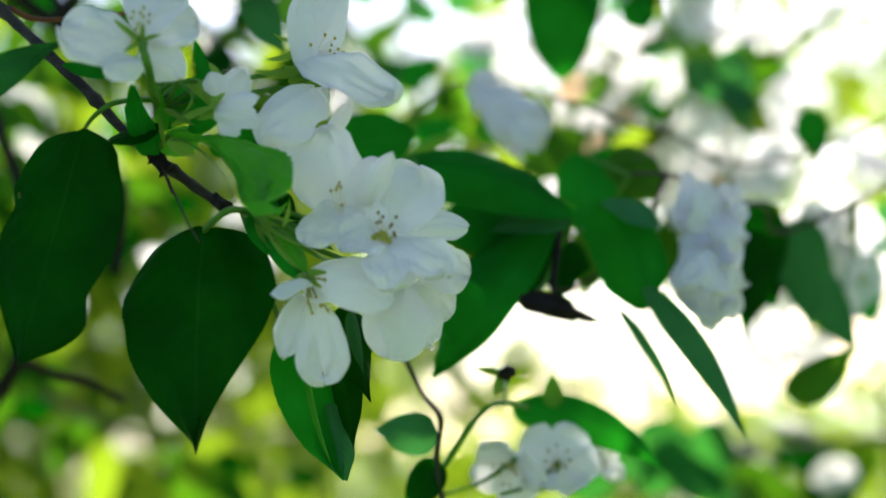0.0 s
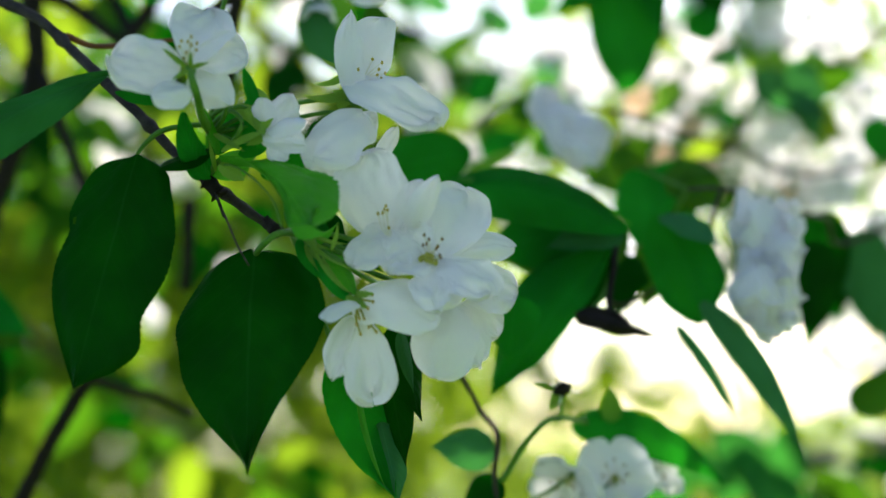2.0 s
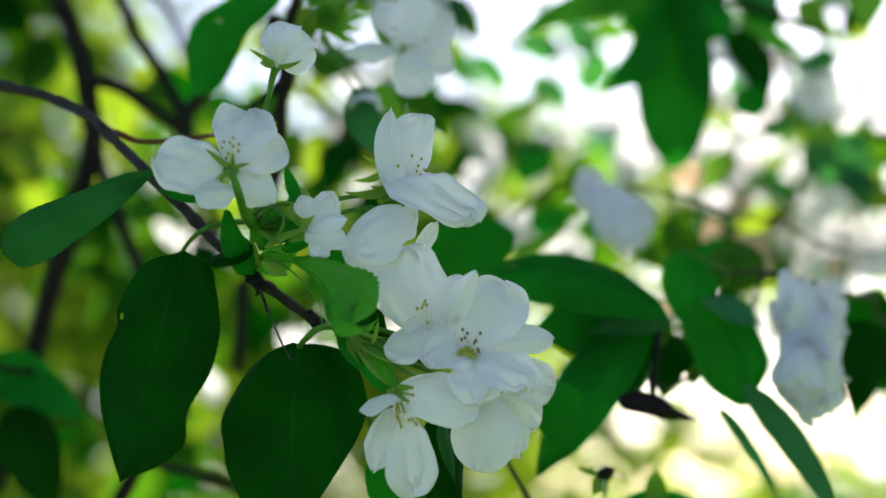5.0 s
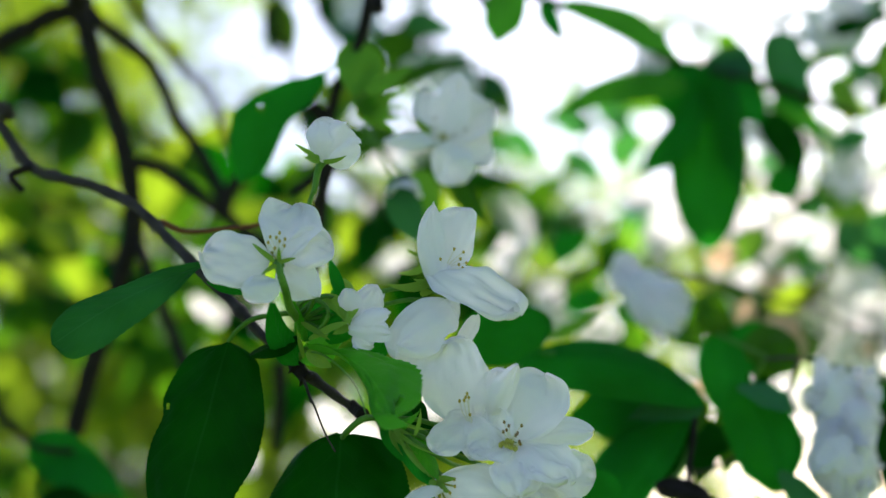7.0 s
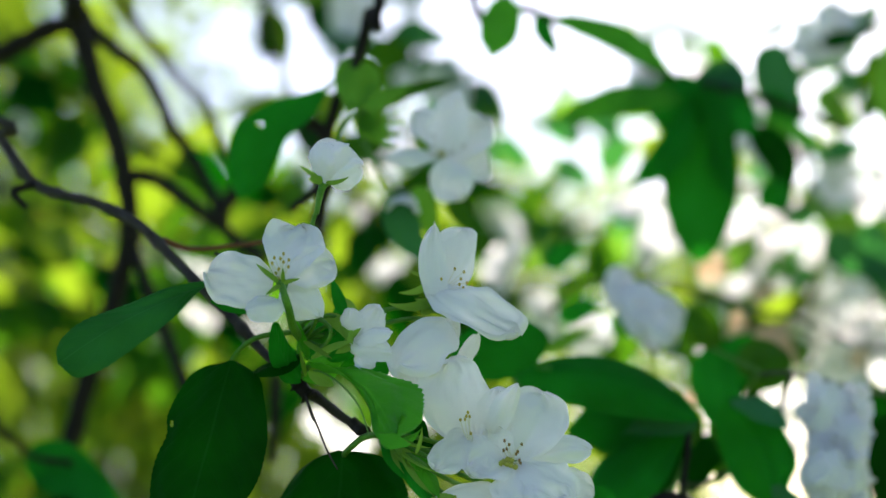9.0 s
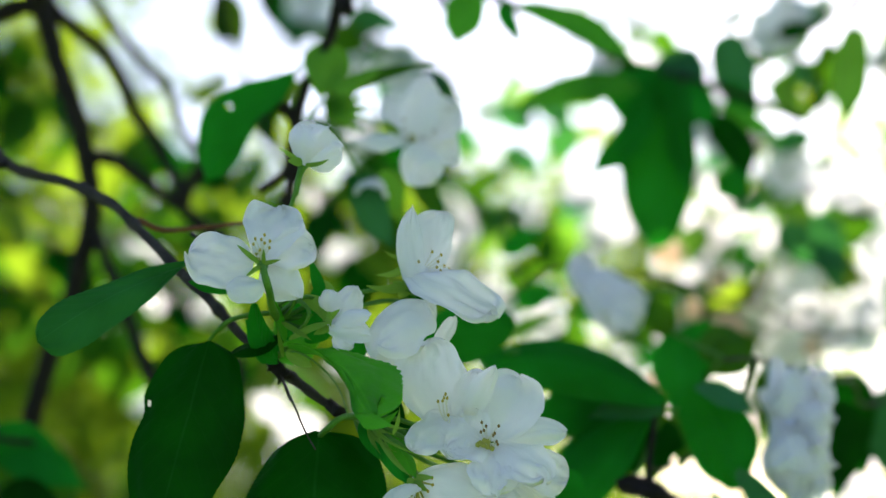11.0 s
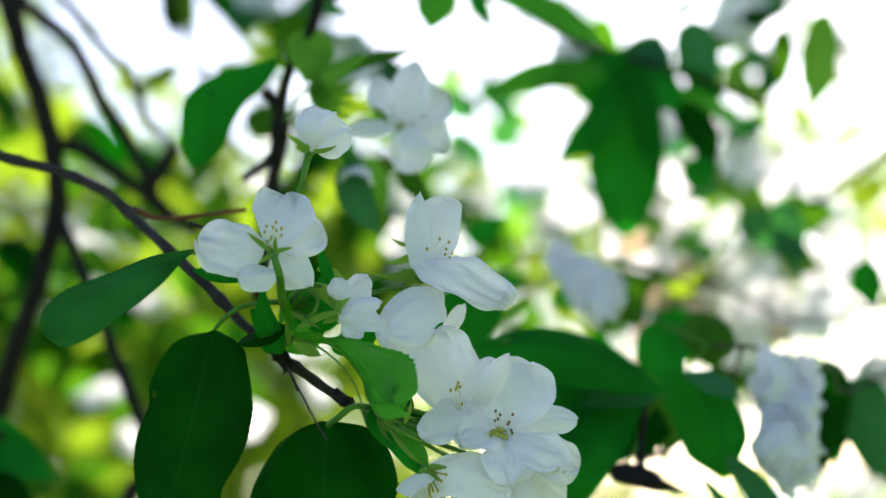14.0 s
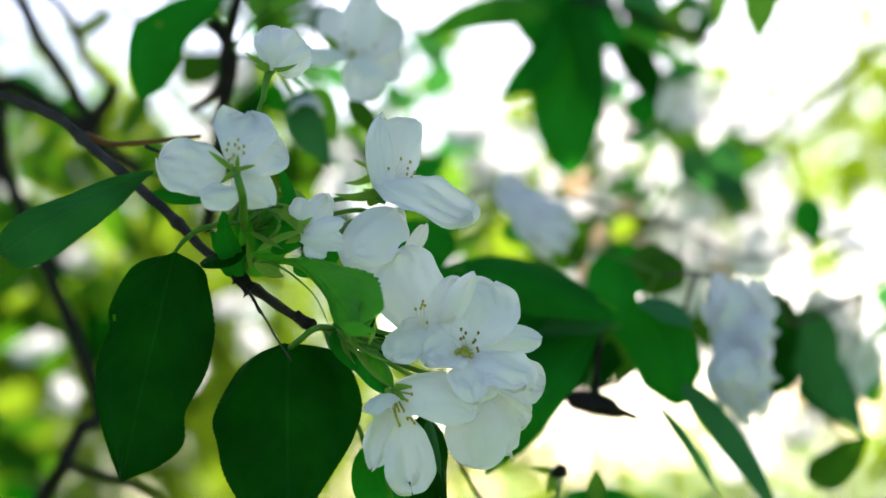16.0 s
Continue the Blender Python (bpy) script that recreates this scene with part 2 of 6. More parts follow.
def blade(bm, base, tip, width, face=(0, -1, 0), bend=0.0, bow=0.0, fold=0.0, shape=(0.5, 1.05), rows=16, cols=8, teeth=0.0, twist=0.0, wave=0.0, seed=0.0, tail=0.0, hole=None, ragged=0.0, crinkle=0.0, ruffle=0.0, profile=None):
    """A leaf or petal from base to tip. bend arches it towards face, bow sideways, fold cups it, twist turns it on the way (degrees)."""
    base, tip = Vector(base), Vector(tip)
    d = tip - base
    length = d.length
    along = d / length
    up = Vector(face)
    up = (up - along * up.dot(along)).normalized()
    side = along.cross(up)
    uv = bm.loops.layers.uv.verify()
    grid = []
    for i in range(rows + 1):
        s = 0.5 - 0.5 * math.cos(math.pi * i / rows)
        arc = 4 * s * (1 - s) * length
        c = base + d * s + up * bend * arc + side * bow * arc
        a = radians(twist) * (s - 0.4)
        sv, uvv = side * math.cos(a) + up * math.sin(a), up * math.cos(a) - side * math.sin(a)
        half = 0.5 * width * outline(s, *shape, tail)
        line = []
        for j in range(cols + 1):
            v = 2 * j / cols - 1
            h = width_at(s, profile, 1 if v < 0 else 2) if profile else half
            z = -fold * h * abs(v) ** 1.4
            if teeth and abs(v) > 0.99:
                h *= 1 + teeth * ((i % 3) / 2 - 0.5) * (1 + 0.8 * noise.noise(Vector((s * 14, seed, v)))) + 0.8 * teeth * noise.noise(Vector((s * 9, seed, v)))
            edge = 0.0
            if ragged:
                h *= 1 + ragged * noise.noise(Vector((s * 4.5 + seed * 3, 5.0 if v > 0 else 9.0, seed))) * abs(v)
                edge = ragged * 0.8 * s * s * (noise.noise(Vector((v * 1.7 + seed, 3.3, seed))) + 0.5 * noise.noise(Vector((v * 4.5, seed, 1.0)))) * length
            if crinkle:
                z += crinkle * width * noise.noise(Vector((s * 7 + seed, v * 4.5, seed * 1.3)))
            if ruffle:
                rim = max(s * s, abs(v) ** 3 * 0.7)
                z += ruffle * width * rim * (noise.noise(Vector((v * 2.6 + seed * 1.9, s * 3.1, seed))) + 0.6 * noise.noise(Vector((v * 6.5, s * 6.0 + seed, 2.0))))
            if wave:
                z += wave * width * noise.noise(Vector((s * 2.6 + seed, v * 1.6, seed * 0.7))) * (0.25 + abs(v))
            line.append((bm.verts.new(c + along * edge + sv * h * v + uvv * z), s, (v + 1) / 2))
        grid.append(line)
    for u, w in zip(grid, grid[1:]):
        for j in range(cols):
            q = (u[j], u[j + 1], w[j + 1], w[j])
            if hole and ((u[j][1] - hole[0]) / hole[2]) ** 2 + ((u[j][2] - hole[1]) / hole[3]) ** 2 < 1:
                continue
            fc = bm.faces.new([x[0] for x in q])
            for lp, x in zip(fc.loops, q):
                lp[uv].uv = (x[1], x[2])


def leaf(parent, base, tip, width, mat=None, face=(0, -1, 0), stalk=None, label="", name="leaf", rows=16, cols=8, **kw):
    bm = bmesh.new()
    kw.setdefault("fold", 0.12)
    kw.setdefault("wave", 0.06)
    kw.setdefault("tail", 0.45)
    kw.setdefault("seed", random.random() * 40)
    blade(bm, base, tip, width, face, rows=rows, cols=cols, **kw)
    ob = part(name, bm, mat or LEAF, parent, label)
    if stalk:
        bm = bmesh.new()
        tube(bm, [*stalk, base], 0.0010, 0.0007, 5, 6)
        part("leaf_stalk", bm, STALK, ob)
    return ob


PETAL_SHAPE = (0.95, 0.42)


def petal(flower, base, tip, width, face=(0, -1, 0), bend=0.1, fold=-0.3, wave=0.15, rows=26, cols=18, **kw):
    bm = bmesh.new()
    kw.setdefault("seed", random.random() * 40)
    kw.setdefault("shape", PETAL_SHAPE)
    kw.setdefault("ragged", 0.11)
    kw.setdefault("crinkle", 0.02)
    kw.setdefault("ruffle", 0.2)
    kw.setdefault("bow", random.uniform(-0.05, 0.05))
    blade(bm, base, tip, width * 1.04, face, bend=bend, fold=fold, wave=wave, rows=rows, cols=cols, **kw)
    return part("petal", bm, PETAL, flower)


def stamen(flower, root, top, tip=None, thread=None, r=0.00022):
    bm = bmesh.new()
    a, b = Vector(root), Vector(top)
    mid = (a + b) / 2 + Vector((random.uniform(-1, 1), 0, random.uniform(-1, 1))) * 0.0006
    tube(bm, [a, mid, b], r, r * 0.75, 3, 5)
    ball(bm, b, 0.0005, (1, 0.8, 1.3), slot=1)
    return part("stamen", bm, [thread or FILAMENT, tip or ANTHER], flower)


def blossom(branch, heart, root=None, face=(0, -1, 0), label="", stamens=(), spread=0.008, reach=0.009, name="blossom"):
    """The green heart of a flower with its stalk and stamens; petals follow as its parts."""
    bm = bmesh.new()
    ball(bm, heart, 0.0022)
    if root:
        mid = (Vector(heart) + Vector(root)) / 2 + Vector((0, 0.004, -0.002))
        tube(bm, [root, mid, heart], 0.0007, 0.0009, 5, 6)
    ob = part(name, bm, STALK, branch, label)
    f = Vector(face).normalized()
    if name == "blossom":
        bm = bmesh.new()
        for k in range(5):
            ball(bm, Vector(heart) + f * 0.0032 + Vector((0.0011 * math.cos(k * 1.26), 0, 0.0011 * math.sin(k * 1.26))), 0.0007)
        part("pistil", bm, PISTIL, ob)
    a = f.cross(Vector((0.2, 0.1, 1))).normalized()
    b = f.cross(a)
    n = stamens if isinstance(stamens, int) else 0
    for k in range(n):
        w = 2 * math.pi * (k + random.uniform(-0.3, 0.3)) / n
        rr = spread * random.uniform(0.45, 1)
        stamen(ob, Vector(heart) + f * 0.001 + (a * math.cos(w) + b * math.sin(w)) * 0.0012, Vector(heart) + f * reach * random.uniform(0.75, 1.1) + (a * math.cos(w) + b * math.sin(w)) * rr)
    return ob


def sepal(flower, base, tip, width=0.003, face=(0, -1, 0), **kw):
    bm = bmesh.new()
    kw.setdefault("bend", 0.08)
    blade(bm, base, tip, width, face, shape=(0.35, 0.8), rows=8, cols=4, fold=0.2, **kw)
    return part("sepal", bm, SEPAL, flower)


def open_blossom(branch, heart, axis, radius, cup=0.35, root=None, turn=0.0, label="", stamens=8):
    """A whole five-petalled flower that looks along axis."""
    ob = blossom(branch, heart, root, axis, label, stamens, radius * 0.35, radius * 0.45)
    f = Vector(axis).normalized()
    a = f.cross(Vector((0.21, 0.13, 1))).normalized()
    b = f.cross(a)
    for k in range(5):
        w = 2 * math.pi * k / 5 + turn + random.uniform(-0.15, 0.15)
        o = a * math.cos(w) + b * math.sin(w)
        c = cup + random.uniform(-0.12, 0.12)
        tip = Vector(heart) + (o * math.cos(c) + f * math.sin(c)) * radius * random.uniform(0.9, 1.1)
        petal(ob, Vector(heart) + o * 0.001, tip, radius * random.uniform(0.8, 1.0), f * math.cos(c) - o * math.sin(c), bend=-0.08, rows=8, cols=6)
    return ob


def twig(parent, pts, r0, r1, mat=None, name="stem", **kw):
    bm = bmesh.new()
    tube(bm, pts, r0, r1, **kw)
    return part(name, bm, mat or BARK, parent)


def leaf_cloud(name, centres, size, mat, parent=None, seed=1, droop=0.4, slim=1.0):
    """Very many small leaves in one mesh."""
    rng = np.random.default_rng(seed)
    c = np.asarray(centres, float)
    n = len(c)
    d = rng.normal(size=(n, 3))
    d[:, 2] -= droop
    d /= np.linalg.norm(d, axis=1)[:, None]
    u = rng.normal(size=(n, 3))
    u -= d * (u * d).sum(1)[:, None]
    u /= np.linalg.norm(u, axis=1)[:, None]
    w = np.cross(d, u)
    L = size * rng.uniform(0.6, 1.25, n)[:, None]
    W = L * slim * rng.uniform(0.28, 0.36, n)[:, None]
    p = [c, c + d * L * 0.35 + u * W + w * W * 0.25, c + d * L * 0.4, c + d * L * 0.35 - u * W + w * W * 0.25, c + d * L * 0.75 + u * W * 0.6 + w * W * 0.1, c + d * L - w * W * 0.3, c + d * L * 0.75 - u * W * 0.6 + w * W * 0.1]
    verts = np.stack(p, 1).reshape(-1, 3)
    k = np.arange(n)[:, None] * 7
    faces = np.concatenate([k + np.array(q) for q in ((0, 1, 2, 2), (0, 2, 3, 3), (2, 1, 4, 5), (2, 5, 6, 3))], 0)
    faces = [tuple(dict.fromkeys(q)) for q in faces.tolist()]
    me = bpy.data.meshes.new(name)
    me.from_pydata(verts.tolist(), [], faces)
    me.uv_layers.new(name="UVMap")
    me.materials.append(mat)
    ob = new(name, me)
    ob.parent = parent
    return ob


# ---- ground and distance ----
def ground():
    bm = bmesh.new()
    bmesh.ops.create_grid(bm, x_segments=80, y_segments=80, size=1.0)
    for v in bm.verts:
        for ax in (0, 1):
            t = v.co[ax]
            v.co[ax] = math.copysign(abs(t) ** 3, t) * 900
        v.co.z = 0.05 * noise.noise(v.co * 0.35) if v.co.length < 60 else 0
    ob = part("ground", bm, GRASS, None)
    tagged(ob, "sunlit yellow-green meadow grass under the apple tree", "ground", kind="structure")


ground()


def grass_tufts():
    rng = np.random.default_rng(5)
    n = 30000
    x, y = rng.uniform(-7, 8, n), rng.uniform(-5, 18, n)
    leaf_cloud("grass", np.stack([x, y, np.full(n, 0.02)], 1), 0.15, GRASS_BLADE, seed=8, droop=-2.5, slim=0.16)
    tagged(bpy.data.objects["grass"], "tufts of sunlit yellow-green grass on the ground", "grass", kind="stuff")


grass_tufts()


def tall_tree():
    """A tall tree at the side, one limb of which hangs over the shrubs."""
    rng = np.random.default_rng(24)
    top = thing("garden_tree", (-3.4, 9.0, 0), "tall leafy garden tree with a long overhanging limb", "tree", "trees in the distance")
    bm = bmesh.new()
    tube(bm, [(-3.5, 9.0, -0.1), (-3.4, 9.0, 2.0), (-3.3, 8.9, 4.4), (-3.2, 8.9, 6.5)], 0.2, 0.08, 6, 10, 0.15)
    tube(bm, [(-3.3, 8.9, 4.2), (-1.6, 8.8, 4.9), (0.2, 8.7, 5.1), (1.6, 8.7, 5.0)], 0.09, 0.03, 6, 8, 0.15)
    part("trunk", bm, BARK, top)
    h = np.stack([rng.uniform(-0.8, 1.6, 80), rng.uniform(7.6, 9.8, 80), rng.uniform(4.6, 5.4, 80)], 1)
    g = np.stack([-3.2 + rng.normal(size=90) * 1.0, 8.9 + rng.normal(size=90) * 1.0, rng.uniform(3.8, 7.4, 90)], 1)
    p = np.concatenate([h[rng.integers(0, 80, 1500)], g[rng.integers(0, 90, 4200)]]) + rng.normal(size=(5700, 3)) * 0.22
    leaf_cloud("crown", p, 0.11, LEAF_BACK, top, 74)


tall_tree()


def garden_tree(x, y, h, spread, seed, leaves, label, low=0.3, size=0.16):
    rng = np.random.default_rng(seed)
    top = thing("garden_tree", (x, y, 0), label, "tree", "trees in the distance")
    bm = bmesh.new()
    tube(bm, [(x, y, -0.1), (x + 0.1, y, h * 0.3), (x - 0.1, y + 0.1, h * 0.75)], 0.16, 0.05, 6, 9, 0.2)
    for k in range(7):
        a = rng.uniform(0, 6.28)
        z0 = h * rng.uniform(0.2, 0.6)
        tube(bm, [(x, y, z0), (x + spread * 0.4 * math.cos(a), y + spread * 0.4 * math.sin(a), z0 + 0.12 * h), (x + spread * 0.8 * math.cos(a), y + spread * 0.8 * math.sin(a), z0 + 0.18 * h)], 0.06, 0.015, 4, 6)
    part("trunk", bm, BARK, top)
    hubs = np.stack([x + spread * rng.normal(size=40) * 0.45, y + spread * rng.normal(size=40) * 0.45, rng.uniform(low * h, h, 40)], 1)
    pts = hubs[rng.integers(0, 40, leaves)] + rng.normal(size=(leaves, 3)) * spread * 0.16
    pts = pts[pts[:, 2] > 0.1]
    leaf_cloud("crown", pts, size, FOLIAGE, top, seed + 50)


garden_tree(-3.6, 10.5, 4.4, 2.2, 11, 5000, "leafy green garden tree standing on the meadow", 0.1)
garden_tree(-1.2, 15.0, 4.6, 2.0, 12, 4000, "leafy green garden tree standing on the meadow", 0.1)
garden_tree(3.6, 11.0, 4.8, 1.5, 14, 4500, "leafy yellow-green garden tree on the meadow", 0.1)
garden_tree(-6.5, 14.0, 6.0, 2.6, 13, 5000, "tall leafy green garden tree on the meadow", 0.05)


# ---- the front branch ----
front = thing("flowering_branch", (0, 0, 1.6), "apple branch with white blossoms and dark green leaves", "branch")
twig(front, [(-0.75, 0.42, 2.0), (-0.42, 0.28, 1.9), (-0.1951, 0.1186, 1.7682), (-0.1810, 0.1097, 1.7517), (-0.1698, 0.1010, 1.7329), (-0.1596, 0.0916, 1.7242), (-0.1412, 0.0822, 1.7154), (-0.1246, 0.0680, 1.7032), (-0.1122, 0.0590, 1.6885), (-0.1010, 0.0449, 1.6744), (-0.0877, 0.0361, 1.6575), (-0.0789, 0.0319, 1.6449), (-0.0703, 0.0280, 1.6347), (-0.0600, 0.0240, 1.6241), (-0.0490, 0.0205, 1.6135)], 0.0021, 0.0015, BARK_GREY, lump=0.3, knots=11, sides=12)
twig(front, [(-0.1148, 0.0635, 1.6949), (-0.1068, 0.0688, 1.6908), (-0.0943, 0.0739, 1.6904), (-0.0765, 0.0789, 1.6904)], 0.0012, 0.0007, BARK_RED, "side_twig", lump=0.2)
twig(front, [(-0.1668, 0.0962, 1.7294), (-0.1734, 0.0914, 1.7265), (-0.1700, 0.0919, 1.7200)], 0.0015, 0.0012, BARK, "spur", lump=0.3)
twig(front, [(-0.0718, 0.0290, 1.6373), (-0.0691, 0.0240, 1.6341), (-0.0663, 0.0220, 1.6309), (-0.0644, 0.0210, 1.6276)], 0.0017, 0.0024, BARK, "spur", lump=0.9, knots=4, sides=10)
twig(front, [(-0.0516, 0.0220, 1.6161), (-0.0492, 0.0180, 1.6135), (-0.0473, 0.0140, 1.6122)], 0.0018, 0.0021, BARK, "spur", lump=0.8, sides=10)
twig(front, [(-0.0665, 0.0220, 1.6295), (-0.0643, 0.0140, 1.6238), (-0.0610, 0.0040, 1.6160), (-0.0575, -0.0070, 1.6071), (-0.0544, -0.0120, 1.6003)], 0.00038, 0.00028, BARK_GREY, "dry_stalk", lump=0.3)
twig(front, [(-0.0660, 0.0210, 1.6278), (-0.0637, 0.0120, 1.6222), (-0.0626, 0.0080, 1.6184)], 0.0006, 0.0004, BARK, "dry_stalk", lump=0.3)
twig(front, [(-0.0932, 0.0450, 1.6839), (-0.0883, 0.0360, 1.6800), (-0.0843, 0.0300, 1.6795)], 0.0007, 0.0004, BARK, "spur", lump=0.5)

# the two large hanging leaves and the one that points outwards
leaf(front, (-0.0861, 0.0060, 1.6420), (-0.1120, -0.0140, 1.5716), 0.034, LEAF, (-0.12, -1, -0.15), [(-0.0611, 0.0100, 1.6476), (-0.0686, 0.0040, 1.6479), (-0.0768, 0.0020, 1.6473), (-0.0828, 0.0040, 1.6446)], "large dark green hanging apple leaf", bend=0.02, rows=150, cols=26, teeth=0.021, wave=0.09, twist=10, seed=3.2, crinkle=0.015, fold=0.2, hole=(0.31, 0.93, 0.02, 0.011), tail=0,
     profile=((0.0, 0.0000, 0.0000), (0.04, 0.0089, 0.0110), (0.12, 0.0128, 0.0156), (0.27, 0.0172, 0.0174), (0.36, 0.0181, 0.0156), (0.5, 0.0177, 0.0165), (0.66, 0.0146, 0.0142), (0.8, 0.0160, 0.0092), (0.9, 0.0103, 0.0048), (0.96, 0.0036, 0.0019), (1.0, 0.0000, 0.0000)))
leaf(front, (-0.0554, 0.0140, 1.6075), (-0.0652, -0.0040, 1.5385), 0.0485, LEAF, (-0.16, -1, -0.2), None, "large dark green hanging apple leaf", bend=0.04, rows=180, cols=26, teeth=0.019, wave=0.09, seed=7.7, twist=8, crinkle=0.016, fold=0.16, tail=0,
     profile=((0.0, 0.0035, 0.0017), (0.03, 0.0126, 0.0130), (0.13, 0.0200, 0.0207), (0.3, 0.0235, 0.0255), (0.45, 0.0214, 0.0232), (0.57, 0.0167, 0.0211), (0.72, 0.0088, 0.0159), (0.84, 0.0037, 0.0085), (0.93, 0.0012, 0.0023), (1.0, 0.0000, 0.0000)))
twig(front, [(-0.0404, 0.0140, 1.6098), (-0.0439, 0.0060, 1.6104), (-0.0470, 0.0020, 1.6097), (-0.0501, 0.0020, 1.6079), (-0.0534, 0.0080, 1.6066), (-0.0564, 0.0200, 1.6058)], 0.0011, 0.0010, STALK, "leaf_stalk")
leaf(front, (-0.0885, 0.0000, 1.6669), (-0.1366, -0.0220, 1.6466), 0.0225, LEAF_SAGE, (0.1, -0.8, 0.6), [(-0.0785, 0.0200, 1.6665), (-0.0842, 0.0080, 1.6671)], "green leaf curving outwards", bend=0.06, rows=90, cols=12, teeth=0.03, twist=24, tail=0.0, wave=0.1, fold=0.25,
     profile=((0.0, 0.0, 0.0), (0.06, 0.0021, 0.0014), (0.25, 0.0059, 0.0059), (0.5, 0.0084, 0.0087), (0.75, 0.0101, 0.0097), (0.9, 0.0087, 0.0073), (0.97, 0.0059, 0.0038), (1.0, 0.0, 0.0)))
leaf(front, (-0.0735, 0.0060, 1.6569), (-0.0901, 0.0040, 1.6620), 0.0063, LEAF_MID, (0, -0.9, 0.6), label="small dark green leaf", shape=(0.5, 0.5))

# leaves and stipules of the upper spur
leaf(front, (-0.0607, 0.0060, 1.6357), (-0.0321, -0.0360, 1.6067), 0.0205, LEAF_FRESH, (0.2, -1, 0.45), [(-0.0658, 0.0180, 1.6344), (-0.0635, 0.0120, 1.6356)], "fresh green curled leaf among the blossoms", rows=110, cols=20, teeth=0.05, ragged=0.3, bow=-0.08, bend=0.05, fold=0.2, wave=0.22, crinkle=0.05, tail=0, seed=5.5,
     profile=((0.0, 0.0, 0.0), (0.1, 0.0038, 0.0010), (0.33, 0.0090, 0.0014), (0.53, 0.0132, 0.0024), (0.7, 0.0136, 0.0042), (0.85, 0.0111, 0.0077), (0.93, 0.0094, 0.0070), (0.98, 0.0059, 0.0028), (1.0, 0.0, 0.0)))
twig(front, [(-0.0629, 0.0100, 1.6352), (-0.0565, 0.0000, 1.6327), (-0.0500, -0.0080, 1.6271), (-0.0439, -0.0180, 1.6183), (-0.0407, -0.0300, 1.6078)], 0.0004, 0.0002, STALK, "leaf_edge")
leaf(front, (-0.0658, 0.0140, 1.6320), (-0.0675, -0.0100, 1.6499), 0.0087, LEAF_MID, (0.5, -1, 0.1), None, "narrow dark green leaf", rows=40, cols=10, shape=(0.5, 0.6), fold=0.3, bow=-0.08, tail=0.2, wave=0.15)
leaf(front, (-0.0639, 0.0100, 1.6408), (-0.0779, -0.0040, 1.6352), 0.0080, LEAF, (0, -0.8, 0.6), None, "small dark green leaf", rows=40, cols=10, shape=(0.5, 0.5), fold=0.4, tail=0.2)
leaf(front, (-0.0627, 0.0120, 1.6387), (-0.0615, -0.0120, 1.6523), 0.0045, LEAF_FRESH, (-0.3, -1, 0.1), name="bract", rows=24, cols=6, fold=0.4)
leaf(front, (-0.0549, 0.0040, 1.6517), (-0.0444, -0.0080, 1.6390), 0.0052, SEPAL, (-0.3, -1, 0.4), name="bract", rows=24, cols=8, shape=(0.5, 0.6), fold=0.3, bow=-0.12)
leaf(front, (-0.0593, 0.0000, 1.6378), (-0.0440, -0.0100, 1.6397), 0.0031, SEPAL, (0.0, -1, 0.5), name="bract", rows=24, cols=6, shape=(0.4, 0.6), bow=-0.06)
leaf(front, (-0.0611, 0.0020, 1.6440), (-0.0513, -0.0080, 1.6354), 0.0021, SEPAL, (0.2, -1, 0.4), name="bract", rows=20, cols=6, shape=(0.4, 0.7))
leaf(front, (-0.0599, 0.0140, 1.6417), (-0.0455, 0.0100, 1.6480), 0.0080, LEAF_MID, (0.1, -1, 0.2), name="bract", rows=24, cols=8, fold=0.3, shape=(0.5, 0.5))
leaf(front, (-0.0460, -0.0040, 1.6492), (-0.0483, -0.0060, 1.6626), 0.0042, LEAF_MID, (0.3, -1, 0.1), name="bract", rows=24, cols=8, fold=0.3)
leaf(front, (-0.0501, 0.0000, 1.6558), (-0.0413, -0.0040, 1.6496), 0.0031, SEPAL, (0.0, -1, 0.5), name="bract", rows=20, cols=6, bow=-0.1)
leaf(front, (-0.0509, 0.0080, 1.6504), (-0.0438, 0.0080, 1.6550), 0.0052, LEAF_MID, (0.1, -1, 0.2), name="bract", rows=20, cols=6)
leaf(front, (-0.0501, 0.0140, 1.6305), (-0.0330, 0.0100, 1.6344), 0.0097, LEAF_MID, (0.1, -1, 0.4), name="bract", rows=24, cols=8, shape=(0.5, 0.5))
leaf(front, (-0.0614, 0.0060, 1.6345), (-0.0530, -0.0020, 1.6275), 0.0045, SEPAL, (0.2, -0.9, -0.3), name="bract", rows=24, cols=6, shape=(0.5, 0.5), fold=-0.4)
leaf(front, (-0.0635, 0.0100, 1.6332), (-0.0621, -0.0040, 1.6420), 0.0024, SEPAL, (-0.3, -1, 0.2), name="bract", rows=20, cols=6)
